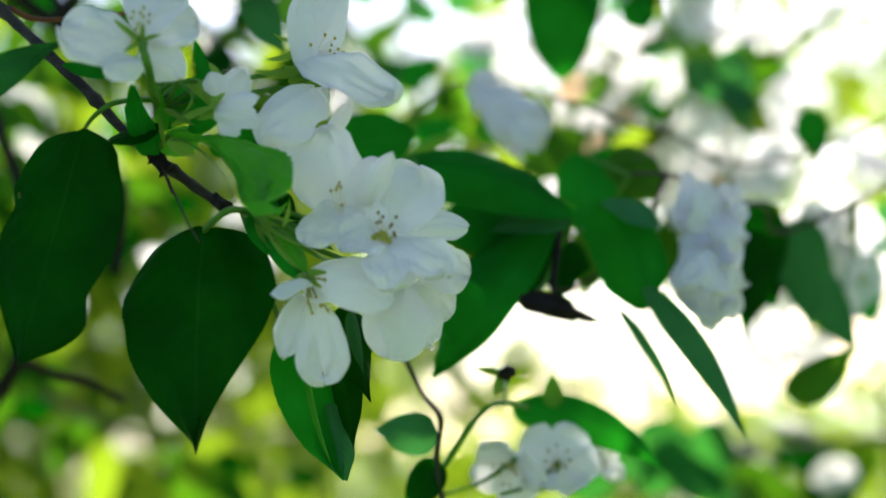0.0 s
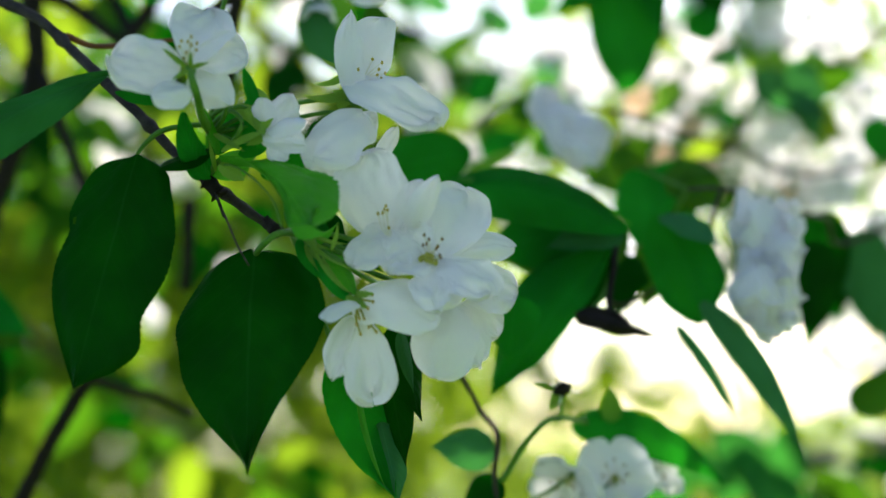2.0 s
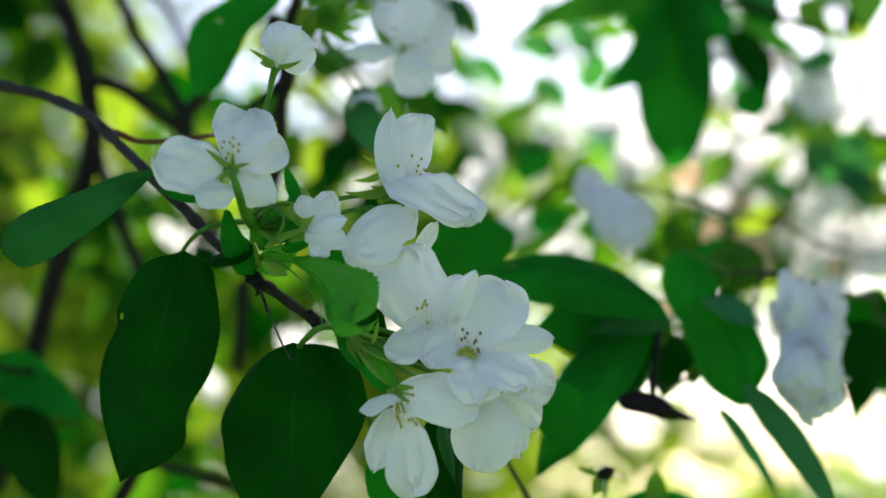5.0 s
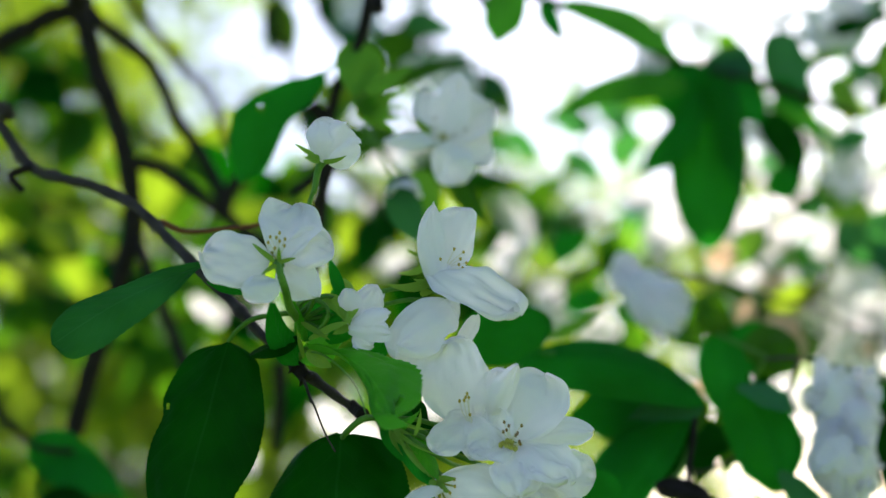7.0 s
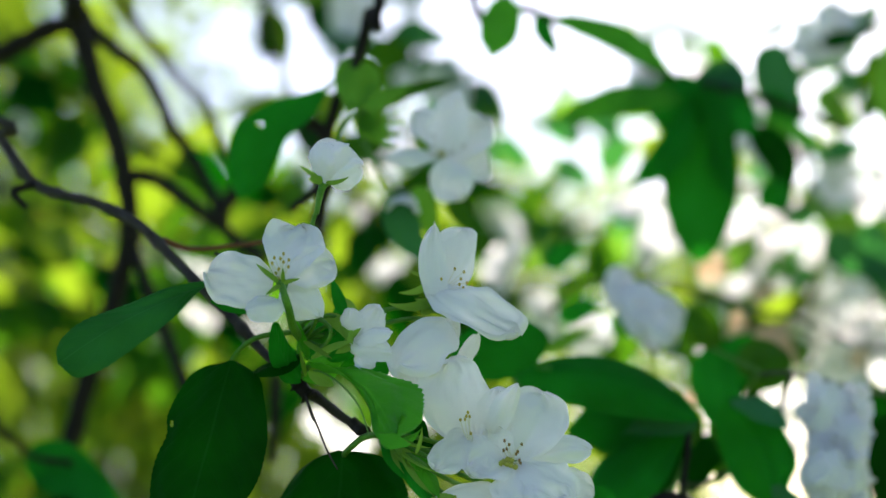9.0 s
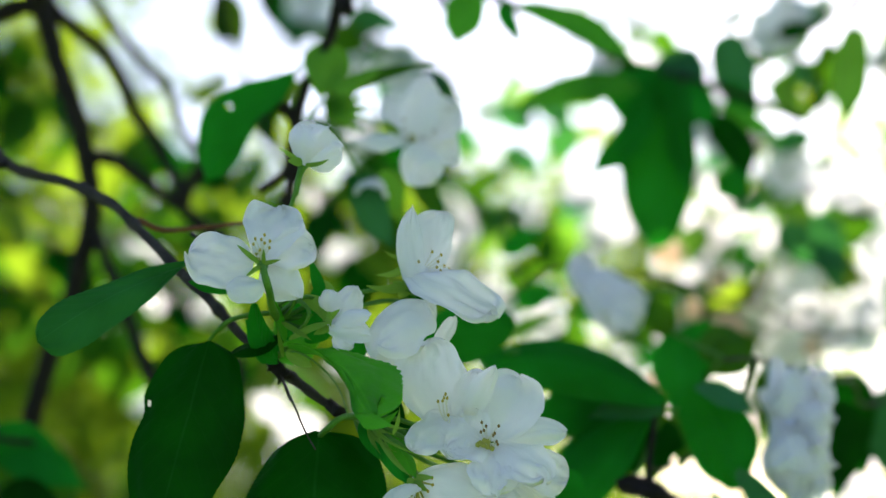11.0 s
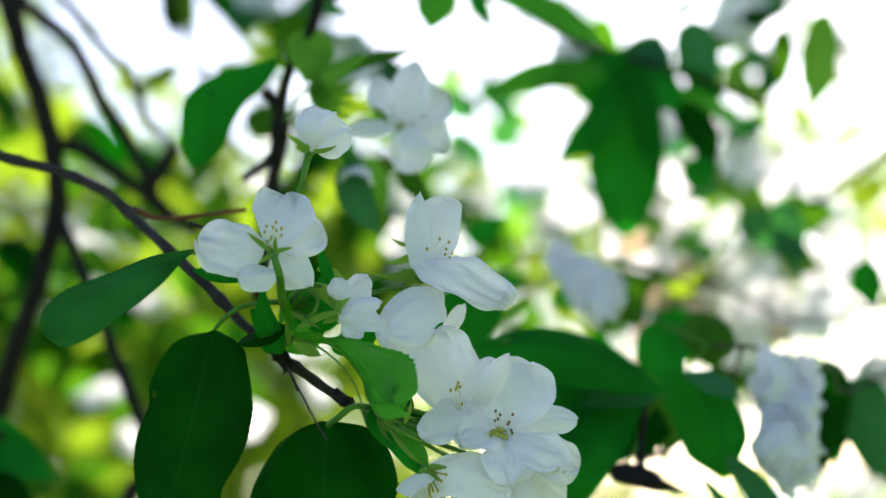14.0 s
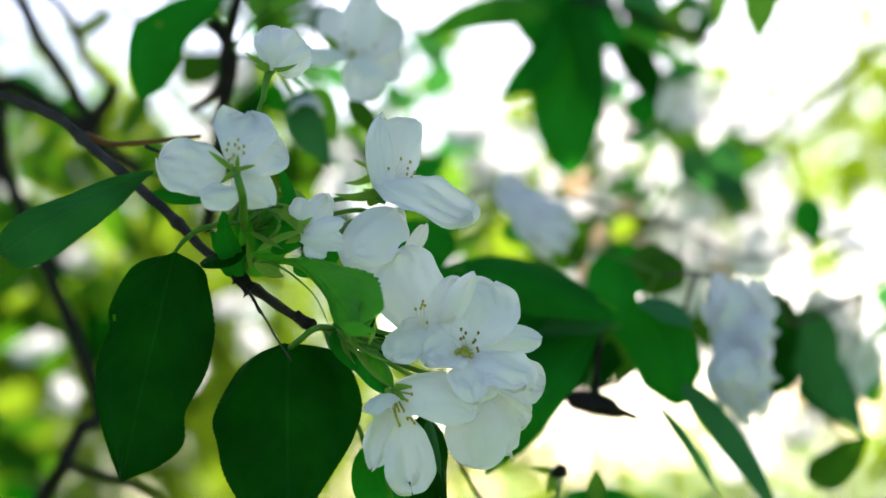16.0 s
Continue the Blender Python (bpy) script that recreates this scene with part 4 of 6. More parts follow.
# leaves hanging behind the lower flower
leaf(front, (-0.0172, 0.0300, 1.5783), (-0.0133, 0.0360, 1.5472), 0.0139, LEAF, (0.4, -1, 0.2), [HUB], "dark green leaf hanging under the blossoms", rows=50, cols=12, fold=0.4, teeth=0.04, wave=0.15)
# Bluish light on the leaf's fold, put in as a narrow pale strip.
leaf(front, (-0.0148, 0.0260, 1.5760), (-0.0138, 0.0280, 1.5559), 0.0052, LEAF_PALE, (0.6, -1, 0.2), None, "blue-green strip put in for a lit leaf fold under the blossoms", rows=30, cols=8, fold=0.5)
leaf(front, (-0.0368, 0.0320, 1.5714), (-0.0256, 0.0400, 1.5240), 0.0191, LEAF_MID, (0.2, -1, 0.1), [HUB], "dark green leaf hanging under the blossoms", rows=60, cols=14, fold=0.3, teeth=0.03, shape=(0.5, 0.8))
leaf(front, (-0.0308, 0.0280, 1.5640), (-0.0269, 0.0300, 1.5263), 0.0023, LEAF_FRESH, (0.5, -1, 0.1), None, "narrow folded green leaf", rows=30, cols=6, fold=0.6, bow=0.05)
leaf(front, (-0.0264, 0.0380, 1.5488), (-0.0245, 0.0400, 1.5238), 0.0115, LEAF_PALE, (0.3, -1, 0.2), None, "blue-green strip put in for the sheen on a leaf rim under the blossoms", rows=40, cols=10, fold=0.3, shape=(0.5, 0.6))
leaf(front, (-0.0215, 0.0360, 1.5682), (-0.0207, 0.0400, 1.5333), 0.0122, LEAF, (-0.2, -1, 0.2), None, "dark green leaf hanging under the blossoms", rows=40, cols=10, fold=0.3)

# ---- the twig behind, with its pierced leaf and a blossom ----
second = thing("leafy_twig", (0, 0.2, 1.7), "dark twig with green leaves and a blurred white blossom", "branch")
twig(second, [(0.0, 0.52, 2.36), (-0.01, 0.35, 2.15), (-0.0331, 0.1854, 1.8158), (-0.0408, 0.1868, 1.7956), (-0.0482, 0.1881, 1.7778), (-0.0602, 0.1893, 1.7607), (-0.0676, 0.1905, 1.7429), (-0.0708, 0.1914, 1.7293), (-0.0772, 0.1934, 1.7021), (-0.0877, 0.1955, 1.6709)], 0.0026, 0.0022, lump=0.2, sides=8)
twig(second, [(-0.0697, 0.1913, 1.7315), (-0.0774, 0.1918, 1.7244), (-0.0841, 0.1822, 1.7185)], 0.0018, 0.0012, lump=0.3)
leaf(second, (-0.0638, 0.1860, 1.7671), (-0.1048, 0.1800, 1.7257), 0.0275, LEAF_MID, (-0.1, -1, 0.25), [(-0.0560, 0.1885, 1.7716)], "dark green leaf with a hole", bend=0.03, rows=90, cols=40, hole=(0.46, 0.8, 0.016, 0.03), tail=0, wave=0.1, teeth=0.012, profile=((0, 0.0000, 0.0000), (0.1, 0.0028, 0.0051), (0.25, 0.0039, 0.0138), (0.45, 0.0023, 0.0202), (0.6, 0.0041, 0.0212), (0.81, 0.0060, 0.0143), (0.93, 0.0032, 0.0069), (1, 0.0000, 0.0000)))
twig(second, [(-0.0718, 0.1897, 1.7548), (-0.0675, 0.1901, 1.7489), (-0.0655, 0.1906, 1.7408), (-0.0688, 0.1915, 1.7284), (-0.0769, 0.1926, 1.7128)], 0.0028, 0.0022, lump=0.35, name="spur", sides=8)
twig(second, [(-0.0713, 0.1916, 1.7276), (-0.0784, 0.1918, 1.7241), (-0.0855, 0.1920, 1.7212)], 0.0021, 0.0017, lump=0.4, name="spur", sides=8)
twig(second, [(-0.0655, 0.1906, 1.7408), (-0.0578, 0.1801, 1.7483), (-0.0476, 0.1797, 1.7537), (-0.0287, 0.1893, 1.7597)], 0.0009, 0.0008, STALK, "flower_stalk")
leaf(second, (-0.0469, 0.1881, 1.7769), (-0.0542, 0.1798, 1.7525), 0.020, LEAF_YOUNG, (0.3, -1, 0.2), label="fresh green leaf lit from behind")
leaf(second, (-0.0456, 0.1896, 1.7553), (-0.0021, 0.1892, 1.7609), 0.012, LEAF_BACK, (0, -0.6, 0.8), label="narrow green leaf", bend=0.1)
leaf(second, (-0.0439, 0.1920, 1.7207), (-0.0329, 0.1844, 1.6871), 0.016, LEAF_PALE, (-0.3, -1, 0), [(-0.0522, 0.1905, 1.7434)], "blue-green hanging leaf", bow=0.05)
leaf(second, (-0.0213, 0.2122, 1.7189), (-0.0109, 0.2136, 1.6987), 0.010, LEAF_BACK, (0.3, -1, 0.3), label="small green leaf")
leaf(second, (-0.0348, 0.2118, 1.7248), (-0.0303, 0.2135, 1.7000), 0.012, LEAF_YOUNG, (0.1, -1, 0.3), label="pale green leaf")
for k in range(7):
    a = 0.5 * k - 1.2
    leaf(second, Vector((-0.0536, 0.1900, 1.7495)), Vector((-0.0536, 0.1900, 1.7495)) + Vector((0.022 * math.cos(a * 0.6), -0.004, 0.02 * math.sin(a * 0.6))), 0.005, LEAF_YOUNG, (0, -1, 0.4), name="bract", rows=8, cols=4)
fl = blossom(second, (-0.0189, 0.1567, 1.7246), (-0.0646, 0.1907, 1.7407), (0.3, -0.8, 0.3), "blurred white blossom on the twig behind", 6)
petal(fl, (-0.0198, 0.1568, 1.7234), (-0.0077, 0.1500, 1.7485), 0.0165, (-0.2, -1, 0.1), fold=0.2, shape=(0.6, 0.5))
petal(fl, (-0.0181, 0.1567, 1.7240), (0.0024, 0.1608, 1.7371), 0.0185, (0.3, -1, 0.2), shape=(0.6, 0.42))
petal(fl, (-0.0180, 0.1518, 1.7236), (-0.0143, 0.1480, 1.7056), 0.0165, (0.1, -1, 0.1), shape=(0.6, 0.42), fold=0.2)
petal(fl, (-0.0167, 0.1567, 1.7242), (-0.0005, 0.1573, 1.7158), 0.0165, (0.2, -1, 0.3), shape=(0.6, 0.42))
petal(fl, (-0.0192, 0.1517, 1.7242), (-0.0402, 0.1466, 1.7258), 0.0085, (-0.1, -1, 0.5), shape=(0.6, 0.5), fold=0.4)
petal(fl, (-0.0189, 0.1616, 1.7259), (-0.0247, 0.1701, 1.7480), 0.012, (-0.1, -1, 0.3), shape=(0.6, 0.5))
leaf(second, (-0.0471, 0.1698, 1.7520), (-0.0252, 0.1693, 1.7596), 0.009, LEAF_YOUNG, (0, -0.9, 0.5), label="pale green leaf", tail=0.1)
sepal(fl, (-0.0227, 0.1566, 1.7266), (-0.0279, 0.1510, 1.7344), 0.004)
sepal(fl, (-0.0229, 0.1566, 1.7252), (-0.0336, 0.1513, 1.7297), 0.004)
open_blossom(second, (-0.0372, 0.1922, 1.7184), (-0.3, -0.4, -0.8), 0.010, 0.9, (-0.0520, 0.1904, 1.7445), 0.1, "small white blossom half open", 3)

# ---- dark bare boughs at the left, further back ----
bough = thing("dark_bough", (-0.2, 0.5, 1.7), "dark bare bough with thin side twigs", "branch")
twig(bough, [(-0.45, 0.62, 2.36), (-0.3, 0.5, 2.1), (-0.2073, 0.3606, 1.8906), (-0.2035, 0.3624, 1.8644), (-0.1996, 0.3637, 1.8468), (-0.1979, 0.3649, 1.8295), (-0.1924, 0.3665, 1.8060), (-0.1902, 0.3681, 1.7831), (-0.1899, 0.3693, 1.7661), (-0.1920, 0.3705, 1.7496), (-0.1986, 0.3716, 1.7339), (-0.2084, 0.3731, 1.7116), (-0.2218, 0.3748, 1.6873), (-0.2362, 0.3770, 1.6561), (-0.2541, 0.3795, 1.6201), (-0.2662, 0.3813, 1.5944)], 0.0056, 0.0048, lump=0.2, sides=9)
for pts, r in (([(-0.2605, 0.3637, 1.8467), (-0.2338, 0.3631, 1.8551), (-0.2160, 0.3627, 1.8608), (-0.2024, 0.3627, 1.8608)], 0.0042),
               ([(-0.1905, 0.3683, 1.7809), (-0.1813, 0.3683, 1.7800), (-0.1722, 0.3687, 1.7751), (-0.1612, 0.3695, 1.7638), (-0.1477, 0.3704, 1.7510), (-0.1382, 0.3712, 1.7397), (-0.1263, 0.3719, 1.7291)], 0.0029),
               ([(-0.1478, 0.3704, 1.7504), (-0.1414, 0.3698, 1.7590), (-0.1347, 0.3693, 1.7663), (-0.1309, 0.3688, 1.7730)], 0.0030),
               ([(-0.2109, 0.3809, 1.8878), (-0.2020, 0.3824, 1.8661), (-0.1916, 0.3833, 1.8523), (-0.1780, 0.3844, 1.8377), (-0.1704, 0.3855, 1.8206), (-0.1667, 0.3866, 1.8056), (-0.1588, 0.3877, 1.7895), (-0.1518, 0.3890, 1.7712), (-0.1455, 0.3802, 1.7535)], 0.0030),
               ([(-0.1959, 0.4202, 1.8986), (-0.1838, 0.4222, 1.8697), (-0.1720, 0.4236, 1.8492), (-0.1644, 0.4246, 1.8361), (-0.1559, 0.4253, 1.8258), (-0.1520, 0.4262, 1.8124), (-0.1493, 0.4272, 1.7986), (-0.1366, 0.4085, 1.7789)], 0.0020),
               ([(-0.2065, 0.3815, 1.8784), (-0.2020, 0.3824, 1.8655), (-0.2048, 0.3731, 1.8556)], 0.0034)):
    twig(bough, pts, r * 1.3, r * 1.1, lump=0.25, name="side_twig", sides=8)
twig(bough, [(-0.2276, 0.3064, 1.5187), (-0.2158, 0.3051, 1.5369), (-0.2054, 0.3040, 1.5529), (-0.1976, 0.3032, 1.5642), (-0.1919, 0.3027, 1.5713), (-0.1818, 0.3019, 1.5838), (-0.1732, 0.3012, 1.5935), (-0.1670, 0.3202, 1.6079), (-0.1592, 0.3390, 1.6258), (-0.1920, 0.3705, 1.7496)], 0.0038, 0.0030, lump=0.25, name="side_twig", sides=8)
twig(bough, [(-0.1732, 0.3012, 1.5935), (-0.1639, 0.3217, 1.5870), (-0.1517, 0.3421, 1.5816), (-0.1409, 0.3628, 1.5723)], 0.0024, 0.0018, lump=0.3, name="side_twig")
twig(bough, [(-0.1249, 0.3460, 1.6697), (-0.1284, 0.3472, 1.6517), (-0.1338, 0.3488, 1.6287)], 0.003, 0.0025, lump=0.2, name="side_twig")

# ---- the boughs behind at the right ----
third = thing("flowering_branch", (0.1, 0.3, 1.6), "apple branch with hanging leaves and a blurred blossom cluster", "branch")
twig(third, [(-0.0002, 0.1585, 1.6268), (-0.0047, 0.1564, 1.5854), (-0.0050, 0.1526, 1.5684), (0.0006, 0.1538, 1.5507), (0.0056, 0.1546, 1.5399), (0.0021, 0.1556, 1.5254), (0.0021, 0.1569, 1.5066)], 0.0007, 0.0011, BARK_GREY, lump=0.5)
leaf(third, (0.0039, 0.1549, 1.5345), (-0.0193, 0.1496, 1.5396), 0.0165, LEAF_PALE, (0, -1, 0.3), label="small blue-green strip put in for the sheen on a leaf rim")
leaf(third, (0.0029, 0.1556, 1.5253), (-0.0126, 0.1569, 1.5067), 0.014, LEAF, (0, -1, 0.3), label="small dark green leaf")
twig(third, [(0.1059, 0.2090, 1.6220), (0.0909, 0.2107, 1.5979), (0.0598, 0.2117, 1.5835), (0.0511, 0.2104, 1.6011), (0.0371, 0.1985, 1.6282), (0.0058, 0.1784, 1.6294), (-0.0005, 0.1635, 1.6272)], 0.0009, 0.0007, BARK_GREY, lump=0.3)
leaf(third, (-0.0309, 0.1970, 1.6493), (0.0110, 0.1969, 1.6518), 0.028, LEAF_MID, (0.1, -1, 0.3), None, "green leaf behind the blossoms", shape=(0.5, 0.5), tail=0.2)
# Strip of lighter green paints the lit rim of the broad arching leaf.
leaf(third, (0.0054, 0.1630, 1.6372), (0.0671, 0.1630, 1.6100), 0.0063, LEAF_FRESH, (0.1, -0.6, 0.9), None, "lighter green strip put in for a leaf's lit upper edge", bow=-0.17, tail=0.2, rows=40, wave=0.15)
leaf(third, (-0.0045, 0.1650, 1.6343), (0.0647, 0.1650, 1.6076), 0.025, LEAF_MID, (0.1, -0.9, 0.5), [(-0.0002, 0.1585, 1.6268)], "broad dark green leaf arching over", bow=-0.07, bend=0.08, fold=0.3, rows=50, cols=14, teeth=0.02, shape=(0.5, 0.6), tail=0.1)
leaf(third, (0.0604, 0.1750, 1.6077), (0.0052, 0.1650, 1.5556), 0.036, LEAF_MID, (-0.3, -1, 0.4), label="large dark green leaf lit at its edge", wave=0.12, fold=0.35, rows=80, cols=16, teeth=0.02, tail=0, profile=((0, 0.0000, 0.0000), (0.1, 0.0039, 0.0097), (0.3, 0.0078, 0.0205), (0.5, 0.0082, 0.0238), (0.7, 0.0060, 0.0184), (0.88, 0.0026, 0.0082), (1, 0.0000, 0.0000)))
# Pale blue-green strip paints the sheen along the large leaf's rim.
leaf(third, (0.0641, 0.1710, 1.6081), (0.0335, 0.1660, 1.6061), 0.016, LEAF_PALE, (-0.2, -1, 0.7), label="blue-green strip put in for the sheen on a leaf rim", rows=30, cols=8, bow=0.1)
leaf(third, (0.0567, 0.1880, 1.6090), (0.0161, 0.1860, 1.5754), 0.030, LEAF, (-0.3, -1, 0.3), wave=0.2, label="broad green leaf", rows=30, cols=10)
leaf(third, (0.0594, 0.1920, 1.6142), (0.0119, 0.1900, 1.6123), 0.027, LEAF_MID, (0, -1, 0.4), label="broad green leaf", rows=30, cols=10, shape=(0.5, 0.6))
leaf(third, (0.0769, 0.2577, 1.6419), (0.0763, 0.2507, 1.5986), 0.022, LEAF_MID, (0.1, -1, 0.3), [(0.0949, 0.2387, 1.6274)], "dark green leaf in the shade")
leaf(third, (0.0850, 0.2696, 1.6155), (0.0704, 0.2619, 1.5826), 0.022, LEAF_BACK, (-0.1, -1, 0.3), [(0.0949, 0.2387, 1.6274)], "dark green hanging leaf in the shade")
leaf(third, (0.0649, 0.2401, 1.6066), (0.0575, 0.2320, 1.5795), 0.022, LEAF, (0.2, -1, 0.3), [(0.0786, 0.2499, 1.6100)], "dark green leaf in the shade", ragged=0.3)
leaf(third, (0.1104, 0.2781, 1.6366), (0.0829, 0.2684, 1.6326), 0.026, LEAF_BACK, (-0.1, -0.8, 0.6), None, "dark green leaf in the shade")
leaf(third, (0.0207, 0.1311, 1.5883), (0.0143, 0.1328, 1.5648), 0.02, LEAF_MID, (0.1, -1, 0.3), None, "green leaf behind the blossoms")
leaf(third, (0.0792, 0.2050, 1.6163), (0.0900, 0.1960, 1.5709), 0.030, LEAF_MID, (0.2, -1, 0.4), label="green hanging leaf", wave=0.18, rows=50, cols=14, shape=(0.5, 0.45), fold=0.35, teeth=0.02, bow=-0.06)
# The lit top of the hanging leaf, painted as a separate pale strip.
leaf(third, (0.0799, 0.1990, 1.6147), (0.1011, 0.1990, 1.6001), 0.013, LEAF_PALE, (0.1, -0.7, 0.8), None, "blue-green strip put in for a folded leaf's lit upper side", rows=30, cols=8, bow=-0.12, wave=0.2, shape=(0.5, 0.5))
leaf(third, (0.0895, 0.1819, 1.5785), (0.1183, 0.1765, 1.5126), 0.0135, LEAF_PALE, (0.5, -1, 0.1), label="long blue-green hanging leaf", bow=-0.06)
leaf(third, (0.0786, 0.1825, 1.5711), (0.0949, 0.1754, 1.5290), 0.005, LEAF_PALE, (0.4, -1, 0.1), label="narrow blue-green strip put in for the sheen on a leaf rim seen from its edge", bow=-0.05)
leaf(third, (0.0336, 0.1946, 1.5406), (0.0896, 0.2070, 1.5062), 0.0185, LEAF_MID, (0.1, -1, 0.45), label="dark green arching leaf", bend=0.08, fold=0.3, bow=-0.08)
leaf(third, (0.0486, 0.1948, 1.5383), (0.0502, 0.1938, 1.5523), 0.008, LEAF_YOUNG, label="small upright green leaf")
open_blossom(third, (0.0305, 0.1659, 1.5209), (-0.4, -0.6, -0.5), 0.017, 0.5, (0.0030, 0.1565, 1.5127), 0.2, "white blossom in a low cluster")
open_blossom(third, (0.0459, 0.1763, 1.5162), (0.1, -0.8, 0.3), 0.017, 0.5, (0.0235, 0.1567, 1.5096), 0.6, "white blossom in a low cluster")
open_blossom(third, (0.0590, 0.1965, 1.5137), (0.6, -0.4, 0.5), 0.015, 0.5, (0.0317, 0.1769, 1.5077), 0.1, "white blossom in a low cluster")
fl = blossom(third, (0.0320, 0.1397, 1.5523), (0.0285, 0.1445, 1.5412), (0, -1, 0), "withered brown flower head", 4, name="withered_blossom")
bm = bmesh.new()
ball(bm, (0.0321, 0.1376, 1.5527), 0.0036, (1.1, 1, 0.85))
part("seed_head", bm, BARK, fl)
sepal(fl, (0.0320, 0.1397, 1.5523), (0.0216, 0.1394, 1.5560), 0.003)
sepal(fl, (0.0320, 0.1397, 1.5523), (0.0262, 0.1401, 1.5456), 0.006)
twig(third, [(0.0046, 0.1558, 1.5229), (0.0162, 0.1498, 1.5358), (0.0267, 0.1444, 1.5425), (0.0389, 0.1847, 1.5398)], 0.0012, 0.001, STALK, "flower_stalk")
leaf(third, (0.0667, 0.1999, 1.6078), (0.0119, 0.1998, 1.6099), 0.030, LEAF_BACK, (0, -0.9, 0.5), label="broad green leaf", wave=0.2)
leaf(third, (0.0514, 0.2092, 1.6191), (0.0178, 0.2086, 1.6269), 0.020, LEAF_BACK, (0, -0.9, 0.5), label="green leaf")
leaf(third, (0.0446, 0.1719, 1.5782), (0.0623, 0.1726, 1.5680), 0.007, LEAF, (0, -0.5, 0.9), label="small dark shrivelled leaf")
leaf(third, (0.0411, 0.1618, 1.5801), (0.0671, 0.1576, 1.5677), 0.009, BARK, (0, -0.8, 0.6), [(0.0586, 0.1806, 1.5972), (0.0507, 0.1716, 1.5836)], "black shrivelled leaf", bend=0.1, wave=0.5, ragged=0.4, fold=0.3)
twig(third, [(0.0610, 0.1899, 1.6086), (0.0586, 0.1806, 1.5972), (0.0547, 0.1715, 1.5841), (0.0539, 0.1622, 1.5747)], 0.0016, 0.001, lump=0.4)
hang = thing("flowering_branch", (0.12, 0.2, 1.6), "apple branch with a hanging white blossom cluster", "branch")
twig(hang, [(0.0922, 0.1988, 1.6235), (0.1060, 0.2089, 1.6224), (0.1237, 0.2194, 1.6162), (0.1545, 0.2999, 1.6122), (0.2038, 0.3500, 1.6118), (0.55, 0.42, 1.75), (0.84, 0.46, 1.85)], 0.0007, 0.0014, BARK_GREY, lump=0.3)
fl = blossom(hang, (0.1234, 0.2096, 1.6125), (0.1237, 0.2194, 1.6162), (0, 0.3, -1), "hanging white blossom seen from outside", 0)
petal(fl, (0.1231, 0.2095, 1.6147), (0.1119, 0.2011, 1.5913), 0.0169, (-0.31, -1, -0.15), fold=0.6, shape=(0.4, 0.35), ruffle=0.6, wave=0.3, ragged=0.15)
petal(fl, (0.1250, 0.2095, 1.6143), (0.1281, 0.2062, 1.5904), 0.0169, (0.53, -1, 0.20), fold=0.6, shape=(0.4, 0.35), ruffle=0.6, wave=0.3, ragged=0.15)
petal(fl, (0.1235, 0.2046, 1.6128), (0.1184, 0.1963, 1.5880), 0.0155, (0.35, -1, 0.65), fold=0.6, shape=(0.45, 0.35), ruffle=0.6, wave=0.3, ragged=0.15)
petal(fl, (0.1146, 0.2103, 1.6028), (0.1122, 0.2093, 1.6166), 0.0063, (-0.79, -1, -0.15), fold=0.5, ruffle=0.6, wave=0.3, ragged=0.15)
petal(fl, (0.1277, 0.2105, 1.6009), (0.1341, 0.2096, 1.6127), 0.0070, (0.79, -1, 0.20), fold=0.5, ruffle=0.6, wave=0.3, ragged=0.15)
petal(fl, (0.1243, 0.2146, 1.6132), (0.1232, 0.2313, 1.5897), 0.0211, (0, 1, 0.1), fold=0.4, ruffle=0.6, wave=0.3, ragged=0.15)
fl = blossom(hang, (0.1196, 0.2110, 1.5930), (0.1248, 0.2194, 1.6160), (0, 0.3, -1), "hanging white blossom seen from outside", 0)
petal(fl, (0.1172, 0.2008, 1.5957), (0.1064, 0.1927, 1.5675), 0.0162, (-0.53, -1, -0.25), fold=0.6, shape=(0.5, 0.36), ragged=0.25, ruffle=0.6, wave=0.3)
petal(fl, (0.1215, 0.2009, 1.5945), (0.1229, 0.1929, 1.5650), 0.0169, (0.53, -1, 0.10), fold=0.6, shape=(0.5, 0.36), ragged=0.25, ruffle=0.6, wave=0.3)
petal(fl, (0.1184, 0.1959, 1.5935), (0.1136, 0.1881, 1.5616), 0.0183, (0.35, -1, 0.55), fold=0.65, shape=(0.55, 0.36), ragged=0.25, ruffle=0.6, wave=0.3)
petal(fl, (0.1193, 0.2109, 1.5945), (0.1173, 0.2280, 1.5643), 0.0225, (0, 1, 0.0), fold=0.4, ruffle=0.6, wave=0.3, ragged=0.15)
petal(fl, (0.1231, 0.2015, 1.5853), (0.1289, 0.2023, 1.5737), 0.0099, (1.01, -1, 0.30), fold=0.5, ruffle=0.6, wave=0.3, ragged=0.15)
petal(fl, (0.1130, 0.2012, 1.5893), (0.1047, 0.2018, 1.5815), 0.0092, (-1.01, -1, 0.75), fold=0.5, ruffle=0.6, wave=0.3, ragged=0.15)
petal(fl, (0.1171, 0.2004, 1.6008), (0.1104, 0.1938, 1.5816), 0.0127, (-0.09, -1, -0.15), fold=0.5, shape=(0.5, 0.4), ruffle=0.6, wave=0.3, ragged=0.15)
petal(fl, (0.1236, 0.2005, 1.6003), (0.1228, 0.1918, 1.5803), 0.0127, (0.09, -1, 0.20), fold=0.5, shape=(0.5, 0.4), ruffle=0.6, wave=0.3, ragged=0.15)
petal(fl, (0.1272, 0.2049, 1.6090), (0.1324, 0.2006, 1.5987), 0.0097, (1.01, -1, 0.75), ruffle=0.6, wave=0.3, ragged=0.15)
